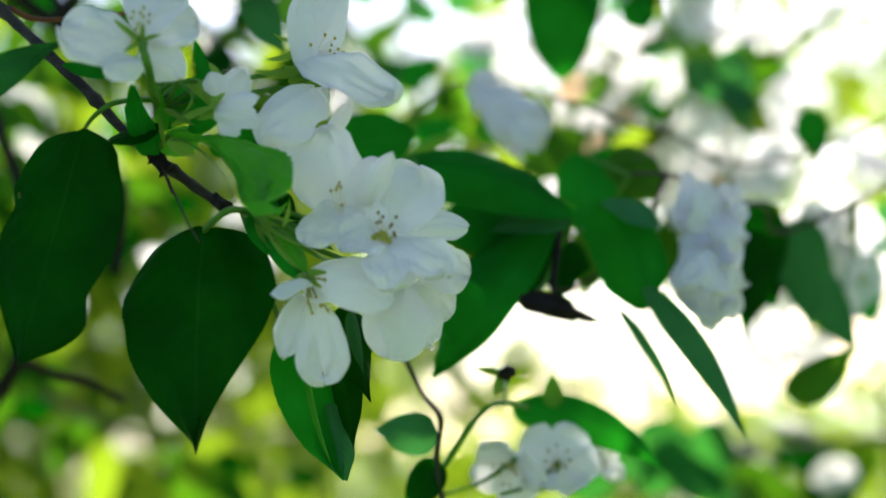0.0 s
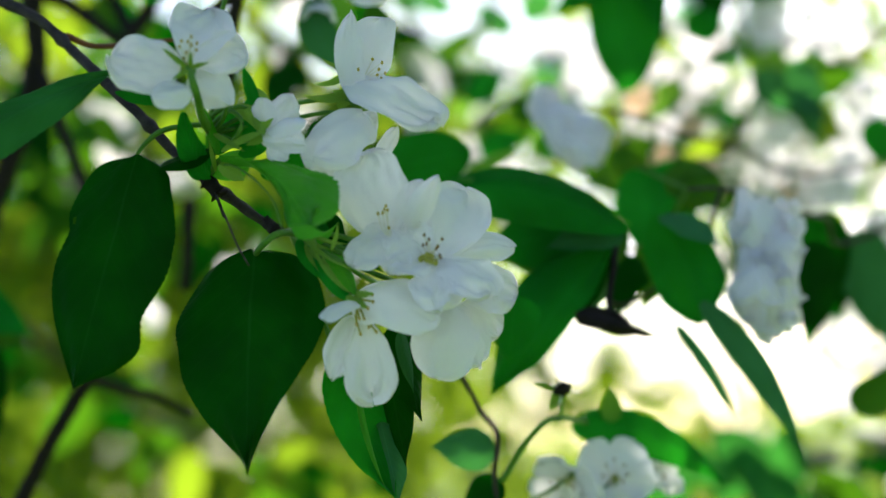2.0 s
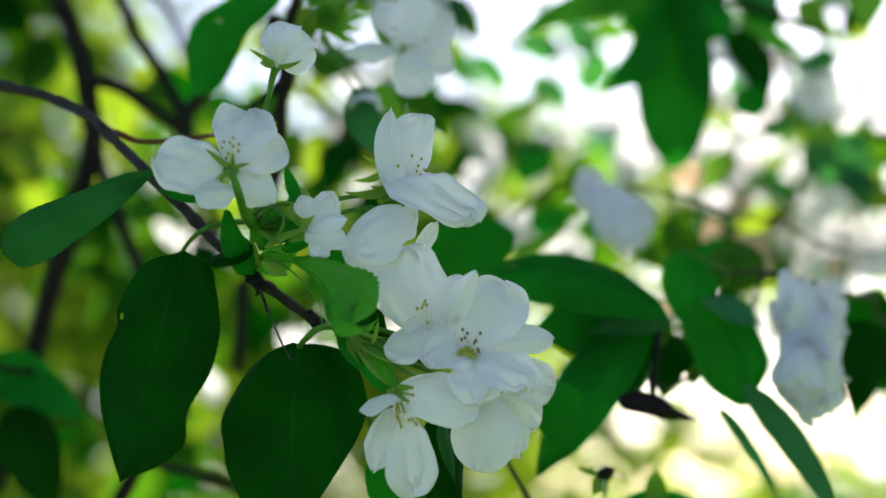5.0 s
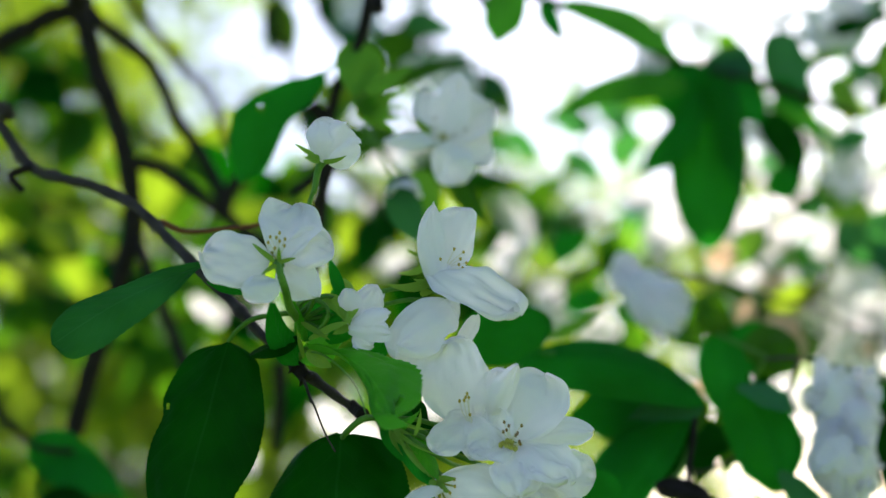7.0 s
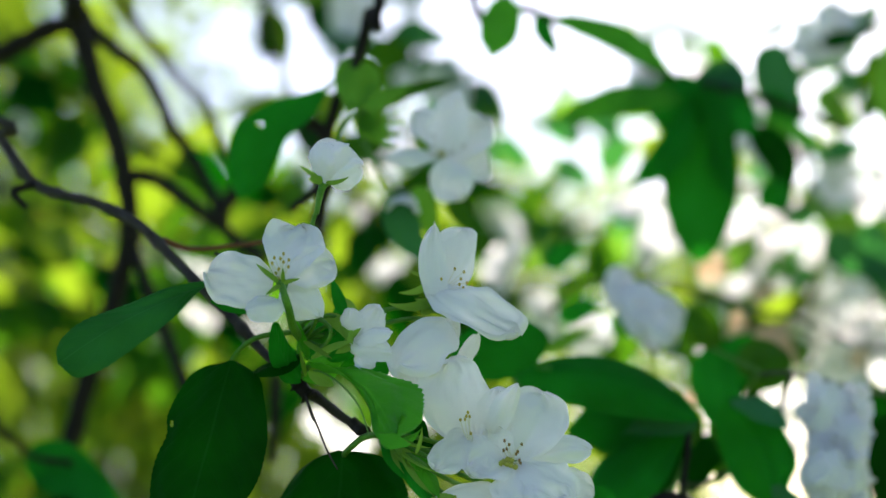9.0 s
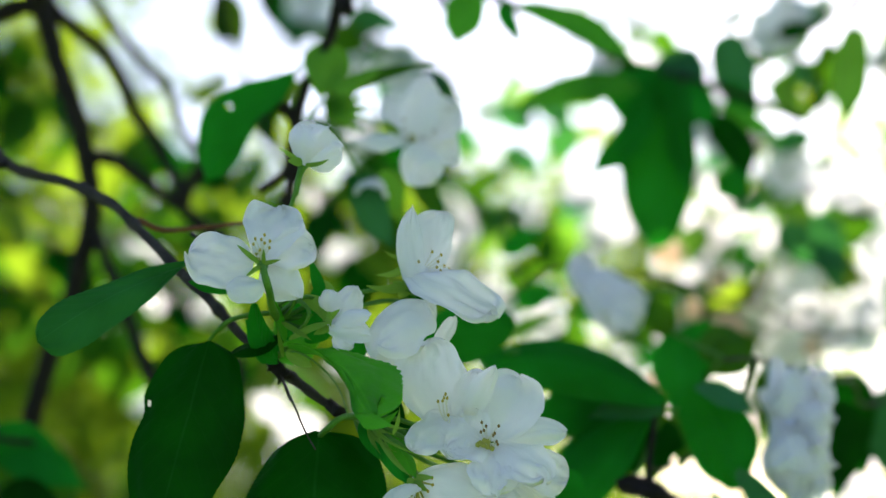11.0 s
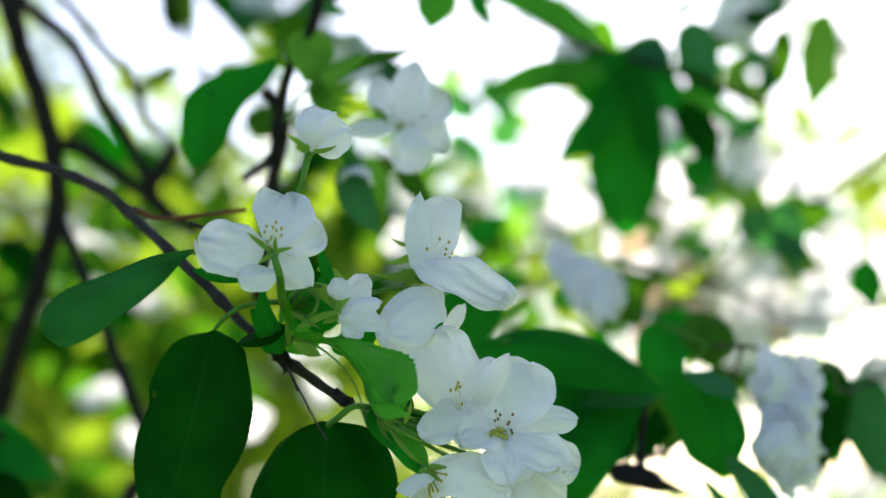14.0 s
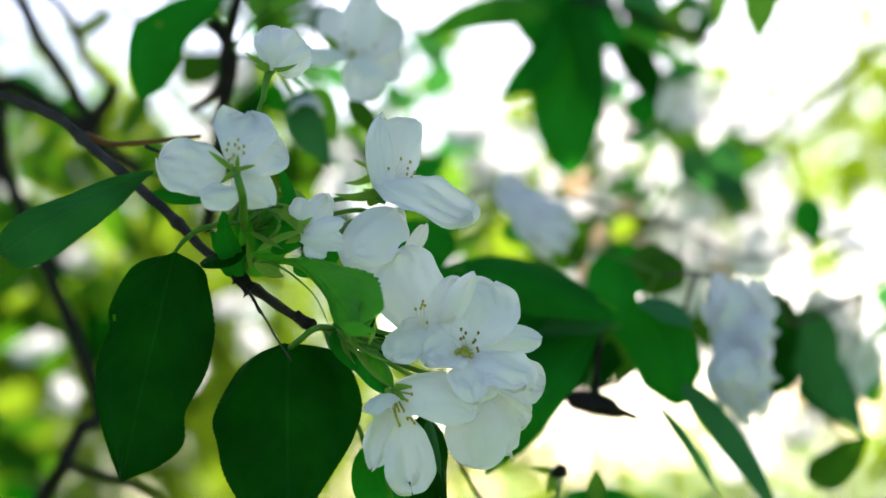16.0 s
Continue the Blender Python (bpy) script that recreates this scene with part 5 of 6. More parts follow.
petal(fl, (0.1171, 0.2049, 1.6090), (0.1072, 0.2005, 1.5992), 0.0106, (-1.01, -1, -0.05), ruffle=0.6, wave=0.3, ragged=0.15)
petal(fl, (0.1096, 0.2000, 1.6068), (0.1135, 0.2000, 1.6211), 0.0085, (-0.31, -1, 0.20), fold=0.6, bow=0.15, shape=(0.4, 0.4))
petal(fl, (0.1171, 0.2000, 1.6009), (0.1314, 0.1960, 1.5943), 0.0125, (0.31, -1, 0.65), fold=0.5, shape=(0.5, 0.38))
petal(fl, (0.1125, 0.1960, 1.5968), (0.1221, 0.2000, 1.6160), 0.0120, (0.79, -1, -0.05), fold=0.2, shape=(0.5, 0.45))
petal(fl, (0.1105, 0.1900, 1.5899), (0.1019, 0.1860, 1.5757), 0.0150, (-1.01, -1, 0.30), fold=0.5, shape=(0.5, 0.38))
petal(fl, (0.1150, 0.1900, 1.5892), (0.1179, 0.1860, 1.5722), 0.0150, (1.01, -1, 0.75), fold=0.5, shape=(0.5, 0.38))
leaf(hang, (0.1636, 0.3496, 1.6182), (0.1425, 0.3439, 1.5565), 0.028, LEAF, (0.4, -1, 0.2), label="dark green hanging leaf")
leaf(hang, (0.1776, 0.3602, 1.6091), (0.1758, 0.3639, 1.5573), 0.026, LEAF_PALE, (-0.3, -1, 0.2), label="blue-green hanging leaf")
leaf(hang, (0.1535, 0.3057, 1.5288), (0.1856, 0.3045, 1.5459), 0.022, LEAF_BACK, (0, -0.7, 0.7), label="green leaf")
leaf(hang, (0.1085, 0.2600, 1.6343), (0.0904, 0.2600, 1.6228), 0.018, LEAF_BACK, (0, -0.9, 0.4), label="dark green leaf", wave=0.2, shape=(0.5, 0.6))
open_blossom(hang, (0.2059, 0.5007, 1.6070), (-0.2, -0.8, -0.3), 0.022, 0.3, (0.2038, 0.3500, 1.6118), 0.3, "blurred white blossom in the shade")
open_blossom(hang, (0.2211, 0.5021, 1.5875), (0.3, -0.7, -0.5), 0.024, 0.3, (0.2038, 0.3500, 1.6118), 0.9, "blurred white blossom in the shade")
for p, r in (((0.1962, 0.4400, 1.6142), 0.017), ((0.2164, 0.4600, 1.6065), 0.019), ((0.2039, 0.4500, 1.5901), 0.018), ((0.2199, 0.4700, 1.5826), 0.016), ((0.2063, 0.4500, 1.5719), 0.013)):
    open_blossom(hang, p, (random.uniform(-0.4, 0.4), -0.8, random.uniform(-0.5, 0.3)), r, 0.7, (0.2038, 0.3500, 1.6118), random.random(), "blurred white blossom in the shade", 0)
leaf(hang, (0.2185, 0.4700, 1.6070), (0.2227, 0.4700, 1.5582), 0.026, LEAF_MID, (0.1, -1, 0.3), label="dark green hanging leaf", rows=30, cols=10, shape=(0.5, 0.6))
leaf(hang, (0.2530, 0.4900, 1.6212), (0.2347, 0.4900, 1.5936), 0.022, LEAF_PALE, (0.1, -1, 0.3), label="blue-green hanging leaf", rows=30, cols=10, shape=(0.5, 0.6))
leaf(hang, (0.1596, 0.3700, 1.6199), (0.1618, 0.3700, 1.5700), 0.026, LEAF, (0.2, -1, 0.2), label="dark green hanging leaf", rows=30, cols=10, shape=(0.5, 0.6))
leaf(hang, (0.1751, 0.4000, 1.6087), (0.2012, 0.4000, 1.5449), 0.024, LEAF_PALE, (0.1, -1, 0.3), label="green hanging leaf", rows=30, cols=10, shape=(0.5, 0.6))
slant = thing("flowering_branch", (0.05, 0.3, 1.65), "apple branch with a drooping white blossom", "branch")
twig(slant, [(0.0063, 0.2958, 1.6712), (0.0262, 0.2950, 1.6821), (0.0414, 0.2951, 1.6809), (0.0813, 0.3158, 1.6715), (0.1204, 0.3568, 1.6589), (0.2206, 0.4176, 1.6488), (0.6, 0.45, 1.8), (0.84, 0.48, 1.95)], 0.0006, 0.0011, BARK_GREY, lump=0.3)
fl = blossom(slant, (0.0388, 0.2920, 1.6845), (0.0414, 0.2951, 1.6809), (0.6, -0.2, -0.8), "drooping white blossom seen from outside", 0)
petal(fl, (0.0392, 0.2900, 1.6827), (0.0639, 0.2860, 1.6506), 0.0120, (0.5, -1, 0.4), fold=0.5, bend=0.1, shape=(0.5, 0.36), ruffle=0.5, ragged=0.15)
petal(fl, (0.0391, 0.2880, 1.6819), (0.0548, 0.2800, 1.6459), 0.0125, (-0.4, -1, 0.1), fold=0.5, bend=0.1, shape=(0.5, 0.36), ruffle=0.5, ragged=0.15)
petal(fl, (0.0433, 0.2940, 1.6810), (0.0687, 0.2960, 1.6621), 0.0120, (0.5, -0.8, 0.8), fold=0.3, shape=(0.5, 0.36), ruffle=0.5, ragged=0.12)
petal(fl, (0.0363, 0.2880, 1.6748), (0.0472, 0.2880, 1.6856), 0.0130, (0, -1, 0.3), fold=0.3, shape=(0.45, 0.4), ruffle=0.4)
petal(fl, (0.0418, 0.2820, 1.6773), (0.0477, 0.2760, 1.6530), 0.0110, (-0.8, -0.8, 0.2), fold=0.5, bend=0.12, shape=(0.5, 0.4), ruffle=0.4, ragged=0.1)
petal(fl, (0.0464, 0.2820, 1.6768), (0.0643, 0.2760, 1.6627), 0.0110, (0.3, -0.5, 0.9), fold=0.4, bend=0.12, shape=(0.5, 0.4), ruffle=0.4)
petal(fl, (0.0496, 0.2780, 1.6658), (0.0607, 0.2700, 1.6463), 0.0105, (0.6, -1, 0.5), fold=0.6, bend=0.15, shape=(0.5, 0.4), ruffle=0.5)
petal(fl, (0.0538, 0.2780, 1.6671), (0.0661, 0.2740, 1.6528), 0.0090, (0.2, -0.8, 0.7), fold=0.5, bend=0.15, shape=(0.5, 0.4), ruffle=0.5)
petal(fl, (0.0377, 0.2860, 1.6788), (0.0446, 0.2800, 1.6654), 0.0100, (-0.3, -0.7, -0.5), fold=0.4, bend=0.12, shape=(0.5, 0.4), ruffle=0.4)
leaf(slant, (0.0381, 0.2900, 1.6650), (0.0471, 0.2900, 1.6545), 0.012, LEAF_FRESH, (0, -0.9, 0.5), label="small green leaf")
leaf(slant, (0.0031, 0.3167, 1.6580), (0.0306, 0.3162, 1.6653), 0.010, LEAF_YOUNG, (0, -0.7, 0.7), label="pale green leaf")

# ---- the high leaf cluster ----
high = thing("leafy_branch", (0.08, 0.5, 1.75), "apple branch with a cluster of hanging dark green leaves", "branch")
twig(high, [(0.02, 0.55, 2.37), (0.0, 0.5, 2.15), (-0.0068, 0.3833, 1.8523), (0.0191, 0.3846, 1.8348), (0.0477, 0.4055, 1.8215), (0.0913, 0.4670, 1.8032), (0.1280, 0.4680, 1.7878), (0.1767, 0.4897, 1.7650)], 0.003, 0.002, lump=0.2)
# Back light on this leaf is put into its brighter green.
leaf(high, (0.0120, 0.3300, 1.8294), (0.0009, 0.3300, 1.8001), 0.021, LEAF_FRESH, (-0.2, -1, 0.2), label="bright green leaf with back light put into its colour", rows=30, cols=10, shape=(0.45, 0.5))
leaf(high, (0.0244, 0.3600, 1.8240), (0.0317, 0.3600, 1.8000), 0.010, LEAF_MID, (0.2, -1, 0.2), label="small green leaf", rows=24)
leaf(high, (0.0335, 0.3650, 1.8232), (0.0866, 0.3650, 1.7836), 0.0165, LEAF_FRESH, (0.2, -1, 0.5), label="green arching leaf", bow=-0.09, rows=40, cols=10, teeth=0.04, shape=(0.45, 0.5), ragged=0.15)
leaf(high, (0.0878, 0.4300, 1.7861), (0.0167, 0.4400, 1.7824), 0.021, LEAF_FRESH, (-0.1, -1, 0.5), label="green arching leaf", bow=0.12, rows=40, cols=10, teeth=0.03, shape=(0.5, 0.9))
leaf(high, (0.0830, 0.4400, 1.7904), (0.0482, 0.4400, 1.7870), 0.014, LEAF_MID, (-0.1, -1, 0.5), label="green leaf", rows=24)
leaf(high, (0.0943, 0.4500, 1.7857), (0.0568, 0.4550, 1.7482), 0.020, LEAF_MID, (-0.2, -1, 0.3), label="dark green hanging leaf", rows=50, cols=12, bow=-0.10, teeth=0.02, shape=(0.55, 0.5), fold=0.3)
leaf(high, (0.0978, 0.4550, 1.7819), (0.0869, 0.4620, 1.7036), 0.0390, LEAF_MID, (0.1, -1, 0.2), wave=0.12, rows=60, cols=14, shape=(0.55, 0.6), tail=0.0, fold=0.3, teeth=0.02, label="large dark green hanging leaf")
leaf(high, (0.1075, 0.4500, 1.7927), (0.1086, 0.4550, 1.7265), 0.017, LEAF_MID, (0.3, -1, 0.2), label="dark green hanging leaf", wave=0.2, rows=40, cols=10, shape=(0.5, 0.6))
leaf(high, (0.1283, 0.4700, 1.7985), (0.0829, 0.4800, 1.7986), 0.022, LEAF_PALE, (0, -0.8, 0.6), label="grey-green leaf", rows=30, cols=10, bow=0.08)
leaf(high, (0.1444, 0.5000, 1.8208), (0.1471, 0.5000, 1.7748), 0.026, LEAF_PALE, (0.2, -1, 0.2), label="grey-green hanging leaf", rows=30, cols=10, shape=(0.4, 0.6))
leaf(high, (0.1316, 0.4900, 1.7817), (0.1658, 0.4900, 1.7488), 0.0150, LEAF_FRESH, (0.2, -0.8, 0.6), label="green leaf", rows=30, cols=8, bow=-0.1)
leaf(high, (0.1280, 0.4800, 1.7741), (0.1386, 0.4800, 1.7288), 0.021, LEAF, (0.2, -1, 0.2), label="dark green hanging leaf", rows=36, cols=10, bow=-0.12, teeth=0.03)
leaf(high, (0.1309, 0.4700, 1.7423), (0.1322, 0.4700, 1.7237), 0.020, LEAF_MID, (0.2, -1, 0.2), label="green hanging leaf", shape=(0.5, 0.5))
leaf(high, (0.1740, 0.5200, 1.8205), (0.2031, 0.5200, 1.8229), 0.016, LEAF, (0, -0.8, 0.6), label="dark green leaf", rows=24, cols=8, ragged=0.2)
# Young-leaf green stands in for light coming through from behind.
leaf(high, (0.2018, 0.4200, 1.7968), (0.1885, 0.4200, 1.7501), 0.0185, LEAF_YOUNG, (0, -1, 0.2), label="bright green leaf with back light put into its colour", rows=40, cols=10, shape=(0.35, 0.4), ragged=0.12)
leaf(high, (0.2064, 0.6000, 1.7272), (0.1852, 0.6000, 1.7171), 0.014, LEAF_YOUNG, (0, -0.8, 0.6), label="small bright green leaf", rows=24, bow=0.15)
open_blossom(high, (0.1702, 0.5300, 1.8201), (0.2, -0.8, 0.3), 0.016, 0.4, (0.1444, 0.5000, 1.8208), 0.3, "blurred white blossom in the shade", 0)
open_blossom(high, (0.0765, 0.4700, 1.8085), (-0.2, -0.8, 0.3), 0.013, 0.6, (0.0878, 0.4300, 1.7861), 0.3, "blurred white blossom in the shade", 0)
leaf(high, (0.1257, 0.4750, 1.8078), (0.0913, 0.4700, 1.7781), 0.030, LEAF_PALE, (0, -1, 0.2), label="grey-green leaf", rows=30, cols=10, shape=(0.5, 0.6), wave=0.15)
leaf(high, (0.0955, 0.4650, 1.8044), (0.0792, 0.4600, 1.7720), 0.032, LEAF_MID, (-0.2, -1, 0.2), label="green hanging leaf", rows=30, cols=10, shape=(0.5, 0.6), wave=0.15)
leaf(high, (0.1139, 0.4600, 1.7895), (0.1248, 0.4600, 1.7646), 0.022, LEAF_MID, (0.2, -1, 0.2), label="green hanging leaf", rows=30, cols=10, shape=(0.5, 0.6))
leaf(high, (0.1353, 0.4800, 1.7901), (0.1548, 0.4800, 1.7697), 0.014, LEAF_MID, (0.2, -1, 0.2), label="green leaf", rows=24)
leaf(high, (0.1644, 0.5929, 1.7225), (0.2045, 0.5952, 1.6895), 0.030, LEAF_PALE, (0, -0.8, 0.6), label="grey-green leaf")

for a, b, w, m in (((0.0885, 0.3572, 1.6532), (0.1041, 0.3491, 1.6257), 0.024, LEAF_MID), ((0.0600, 0.4463, 1.6690), (0.0776, 0.4475, 1.6515), 0.016, LEAF_BACK), ((0.0037, 0.4928, 1.7197), (0.0285, 0.4922, 1.7296), 0.018, LEAF_MID), ((0.0069, 0.4948, 1.6915), (0.0351, 0.4946, 1.6946), 0.016, LEAF_MID), ((0.0797, 0.4955, 1.6818), (0.0920, 0.4973, 1.6561), 0.024, LEAF_BACK), ((0.1592, 0.4493, 1.6259), (0.1658, 0.4513, 1.5965), 0.022, LEAF_BACK), ((0.2133, 0.4959, 1.6754), (0.2144, 0.4980, 1.6456), 0.02, LEAF_MID)):
    leaf(high, a, b, w, m, (0.2, -1, 0.4), [Vector(a) + Vector((0.004, 0.01, 0.018))], "dark green leaf before bright blossoms", wave=0.2)
leaf(high, (0.1905, 0.5925, 1.7276), (0.1937, 0.5963, 1.6739), 0.024, LEAF_PALE, (0.3, -1, 0.3), None, "grey-green hanging leaf")

# ---- leaves low at the left ----
low = thing("leafy_branch", (-0.2, 0.3, 1.55), "low twig with green leaves", "branch")
twig(low, [(-0.9, 0.72, 1.8), (-0.55, 0.45, 1.62), (-0.2778, 0.2953, 1.6778), (-0.2484, 0.2965, 1.6601), (-0.2347, 0.2976, 1.6450), (-0.2170, 0.2980, 1.6396)], 0.002, 0.0015, lump=0.2)
leaf(low, (-0.2354, 0.2973, 1.6490), (-0.1945, 0.2997, 1.6142), 0.026, LEAF_MID, (0, -0.8, 0.6), label="green leaf")
leaf(low, (-0.2326, 0.2982, 1.6359), (-0.1977, 0.3000, 1.6104), 0.034, LEAF_BACK, (0, -0.8, 0.6), label="green leaf")
leaf(low, (-0.2234, 0.2790, 1.6236), (-0.2109, 0.2826, 1.5720), 0.028, LEAF, (0, -1, 0.3), label="dark green leaf")

# ---- leafy boughs further back, half in the sun ----
def back_bough(pts, r0, r1, label, nodes, seed, mats, size=0.06, spread=0.05, flowers=0.3, lean=0.3):
    rb = random.Random(seed)
    top = thing("background_bough", pts[-1], label, "branch", "boughs behind the front branch")
    twig(top, pts, r0, r1, lump=0.2, sides=7)
    line = spline(pts, 12)
    for k in range(nodes):
        c = line[int((0.12 + 0.88 * (k + rb.random()) / nodes) * (len(line) - 1))]
        for q in range(rb.choice((2, 3, 3, 4))):
            d = Vector((rb.uniform(-1, 1), rb.uniform(-0.6, 0.6), rb.uniform(-1, 0.6) - lean)).normalized()
            b0 = c + d * 0.012
            ln = size * rb.uniform(0.7, 1.2)
            leaf(top, b0, b0 + d * ln, ln * rb.uniform(0.4, 0.58), rb.choice(mats), (rb.uniform(-0.6, 0.6), -1, rb.uniform(-0.2, 0.8)), rows=8, cols=4, bend=rb.uniform(-0.05, 0.12), stalk=[c])
        if rb.random() < flowers:
            d = Vector((rb.uniform(-1, 1), rb.uniform(-1, 0.2), rb.uniform(-0.6, 0.8))).normalized()
            open_blossom(top, c + d * 0.03, d, rb.uniform(0.017, 0.022), rb.uniform(0.1, 0.6), c, rb.random(), "blurred white apple blossom", 3)
    return top, line


MIX = (LEAF, LEAF_BACK, LEAF_BACK, FOLIAGE)
bough_a = back_bough([(0.88, 0.7, 2.1), (0.2797, 0.6905, 1.7598), (0.1942, 0.6925, 1.7313), (0.1387, 0.7155, 1.6890), (0.0782, 0.7439, 1.7128), (0.0038, 0.7934, 1.7226), (-0.0466, 0.8404, 1.7676)], 0.0024, 0.0012, "blurred apple bough with blossoms and leaves in the sun", 6, 31, MIX, flowers=0.7)
bough_b = back_bough([(0.9, 0.8, 2.1), (0.3288, 0.8007, 1.6180), (0.2548, 0.8025, 1.5926), (0.2102, 0.7994, 1.6366), (0.1557, 0.7957, 1.6897), (0.1066, 0.8435, 1.7225), (0.0345, 0.8910, 1.7603)], 0.0024, 0.0012, "blurred apple bough with blossoms and leaves in the sun", 4, 32, MIX, flowers=0.7)
bough_c = back_bough([(0.3, 0.9, 2.38), (0.2813, 0.8792, 1.9291), (0.2191, 0.8848, 1.8482), (0.2116, 0.8916, 1.7510), (0.1724, 0.8963, 1.6837)], 0.003, 0.0015, "blurred apple bough with leaves against the sky", 2, 33, MIX, 0.045, flowers=0.3)
bough_d = back_bough([(-0.2, 1.0, 2.4), (-0.1645, 0.9714, 2.0438), (-0.1268, 0.9784, 1.9440), (-0.0704, 0.9846, 1.8553), (-0.0143, 1.0376, 1.8136)], 0.003, 0.0015, "blurred apple bough with leaves and blossoms", 6, 34, MIX, flowers=0.5)
back_bough([(-0.7, 1.0, 2.3), (-0.4449, 0.9718, 2.0387), (-0.3533, 0.9757, 1.9826), (-0.3028, 0.9794, 1.9295), (-0.2420, 1.0322, 1.8918), (-0.1663, 1.0862, 1.8362)], 0.004, 0.002, "blurred apple bough with green leaves", 12, 35, MIX, flowers=0.08)
bough_f = back_bough([(-0.9, 1.1, 2.0), (-0.5255, 1.0814, 1.9045), (-0.4293, 1.0858, 1.8419), (-0.3487, 1.0880, 1.8101), (-0.2801, 1.1412, 1.7661), (-0.2007, 1.1912, 1.7673)], 0.004, 0.002, "blurred apple bough with green leaves", 12, 36, MIX, flowers=0.05)
bough_g = back_bough([(-0.9, 1.1, 1.7), (-0.4586, 1.0954, 1.7042), (-0.3647, 1.0983, 1.6625), (-0.3105, 1.1525, 1.6051), (-0.2315, 1.2057, 1.5602), (-0.1514, 1.2082, 1.5242)], 0.004, 0.002, "blurred apple bough with green leaves", 10, 37, MIX, flowers=0.08)
bough_h = back_bough([(-0.9, 1.2, 2.1), (-0.4247, 1.1803, 1.9235), (-0.3364, 1.1840, 1.8712), (-0.2536, 1.1899, 1.7866), (-0.2040, 1.1934, 1.7361)], 0.004, 0.002, "blurred apple bough with green leaves", 8, 38, MIX, flowers=0.1)
bough_i = back_bough([(0.9, 0.9, 1.5), (0.3469, 0.9099, 1.4899), (0.2532, 0.9097, 1.4925), (0.1658, 0.9603, 1.4852), (0.0921, 1.0115, 1.4703)], 0.003, 0.002, "blurred low apple bough with green leaves", 6, 39, MIX, flowers=0.2)

for a, b, w in (((0.0911, 0.7400, 1.5204), (0.1250, 0.7400, 1.4898), 0.030), ((0.1195, 0.7600, 1.5249), (0.1588, 0.7600, 1.4920), 0.034), ((0.1488, 0.7500, 1.5115), (0.1118, 0.7500, 1.4815), 0.034), ((0.1015, 0.7700, 1.5005), (0.0666, 0.7700, 1.4859), 0.030), ((0.1621, 0.7400, 1.5220), (0.1601, 0.7400, 1.4781), 0.030), ((0.1308, 0.7300, 1.4968), (0.1687, 0.7300, 1.4719), 0.032)):
    leaf(bough_i[0], a, b, w * 0.85, LEAF_SAGE, (0.1, -1, 0.4), [Vector(b) + Vector((0.03, 0.06, -0.03))], "blurred green leaf", rows=12, cols=6, shape=(0.5, 0.6))

bough_j = back_bough([(0.82, 0.6, 2.25), (0.2776, 0.6815, 1.8889), (0.2053, 0.6837, 1.8582), (0.1683, 0.7063, 1.8217), (0.1724, 0.7399, 1.7713), (0.1206, 0.7416, 1.7465)], 0.003, 0.0015, "thin apple bough with small sunlit leaves and blossoms", 7, 41, (LEAF_BACK, LEAF_YOUNG, LEAF_PALE), 0.045, 0.05, 0.5)
back_bough([(0.0, 1.3, 2.6), (0.1789, 1.2702, 2.0710), (0.0921, 1.2747, 2.0072), (0.0274, 1.2808, 1.9196), (0.0293, 1.2869, 1.8324)], 0.003, 0.0015, "thin apple bough with small sunlit leaves and blossoms", 6, 42, (LEAF_BACK, LEAF_YOUNG, LEAF_YOUNG), 0.05, 0.05, 0.6)

bough_m = back_bough([(0.15, 1.05, 2.4), (-0.0638, 1.0219, 2.0392), (-0.0654, 1.0285, 1.9438), (-0.0489, 1.0331, 1.8777), (-0.0123, 1.0348, 1.8536), (0.0190, 1.0368, 1.8260), (0.0379, 1.0382, 1.8050)], 0.002, 0.001, "thin apple bough with pale sunlit leaves", 7, 44, (LEAF_PALE, LEAF_BACK, LEAF_YOUNG), 0.05, 0.05, 0.3)
bough_n = back_bough([(-0.8, 0.8, 2.1), (-0.3941, 0.7317, 1.8883), (-0.3454, 0.7344, 1.8497), (-0.3116, 0.7366, 1.8176), (-0.2732, 0.7384, 1.7924), (-0.2392, 0.7874, 1.8085)], 0.003, 0.0015, "thin apple bough with dark green leaves", 6, 45, (LEAF_BACK, LEAF, FOLIAGE), 0.055, 0.05, 0.0)
back_bough([(-0.1, 0.75, 2.4), (-0.1532, 0.7255, 1.9772), (-0.1524, 0.7303, 1.9084), (-0.1326, 0.7053, 1.8357), (-0.1062, 0.6878, 1.7988), (-0.0853, 0.6898, 1.7700), (-0.0615, 0.6921, 1.7373), (-0.0356, 0.6934, 1.7188)], 0.003, 0.0015, "thin apple bough with dark green leaves", 8, 47, (LEAF_BACK, FOLIAGE, LEAF), 0.045, 0.05, 0.15)
back_bough([(0.05, 0.8, 2.4), (-0.1234, 0.7742, 1.9968), (-0.0924, 0.7779, 1.9441), (-0.0586, 0.7802, 1.9109), (-0.0226, 0.7815, 1.8930)], 0.002, 0.001, "thin apple twig with pale leaves against the sky", 4, 43, (LEAF_PALE, LEAF_BACK), 0.045, 0.05, 0.4)


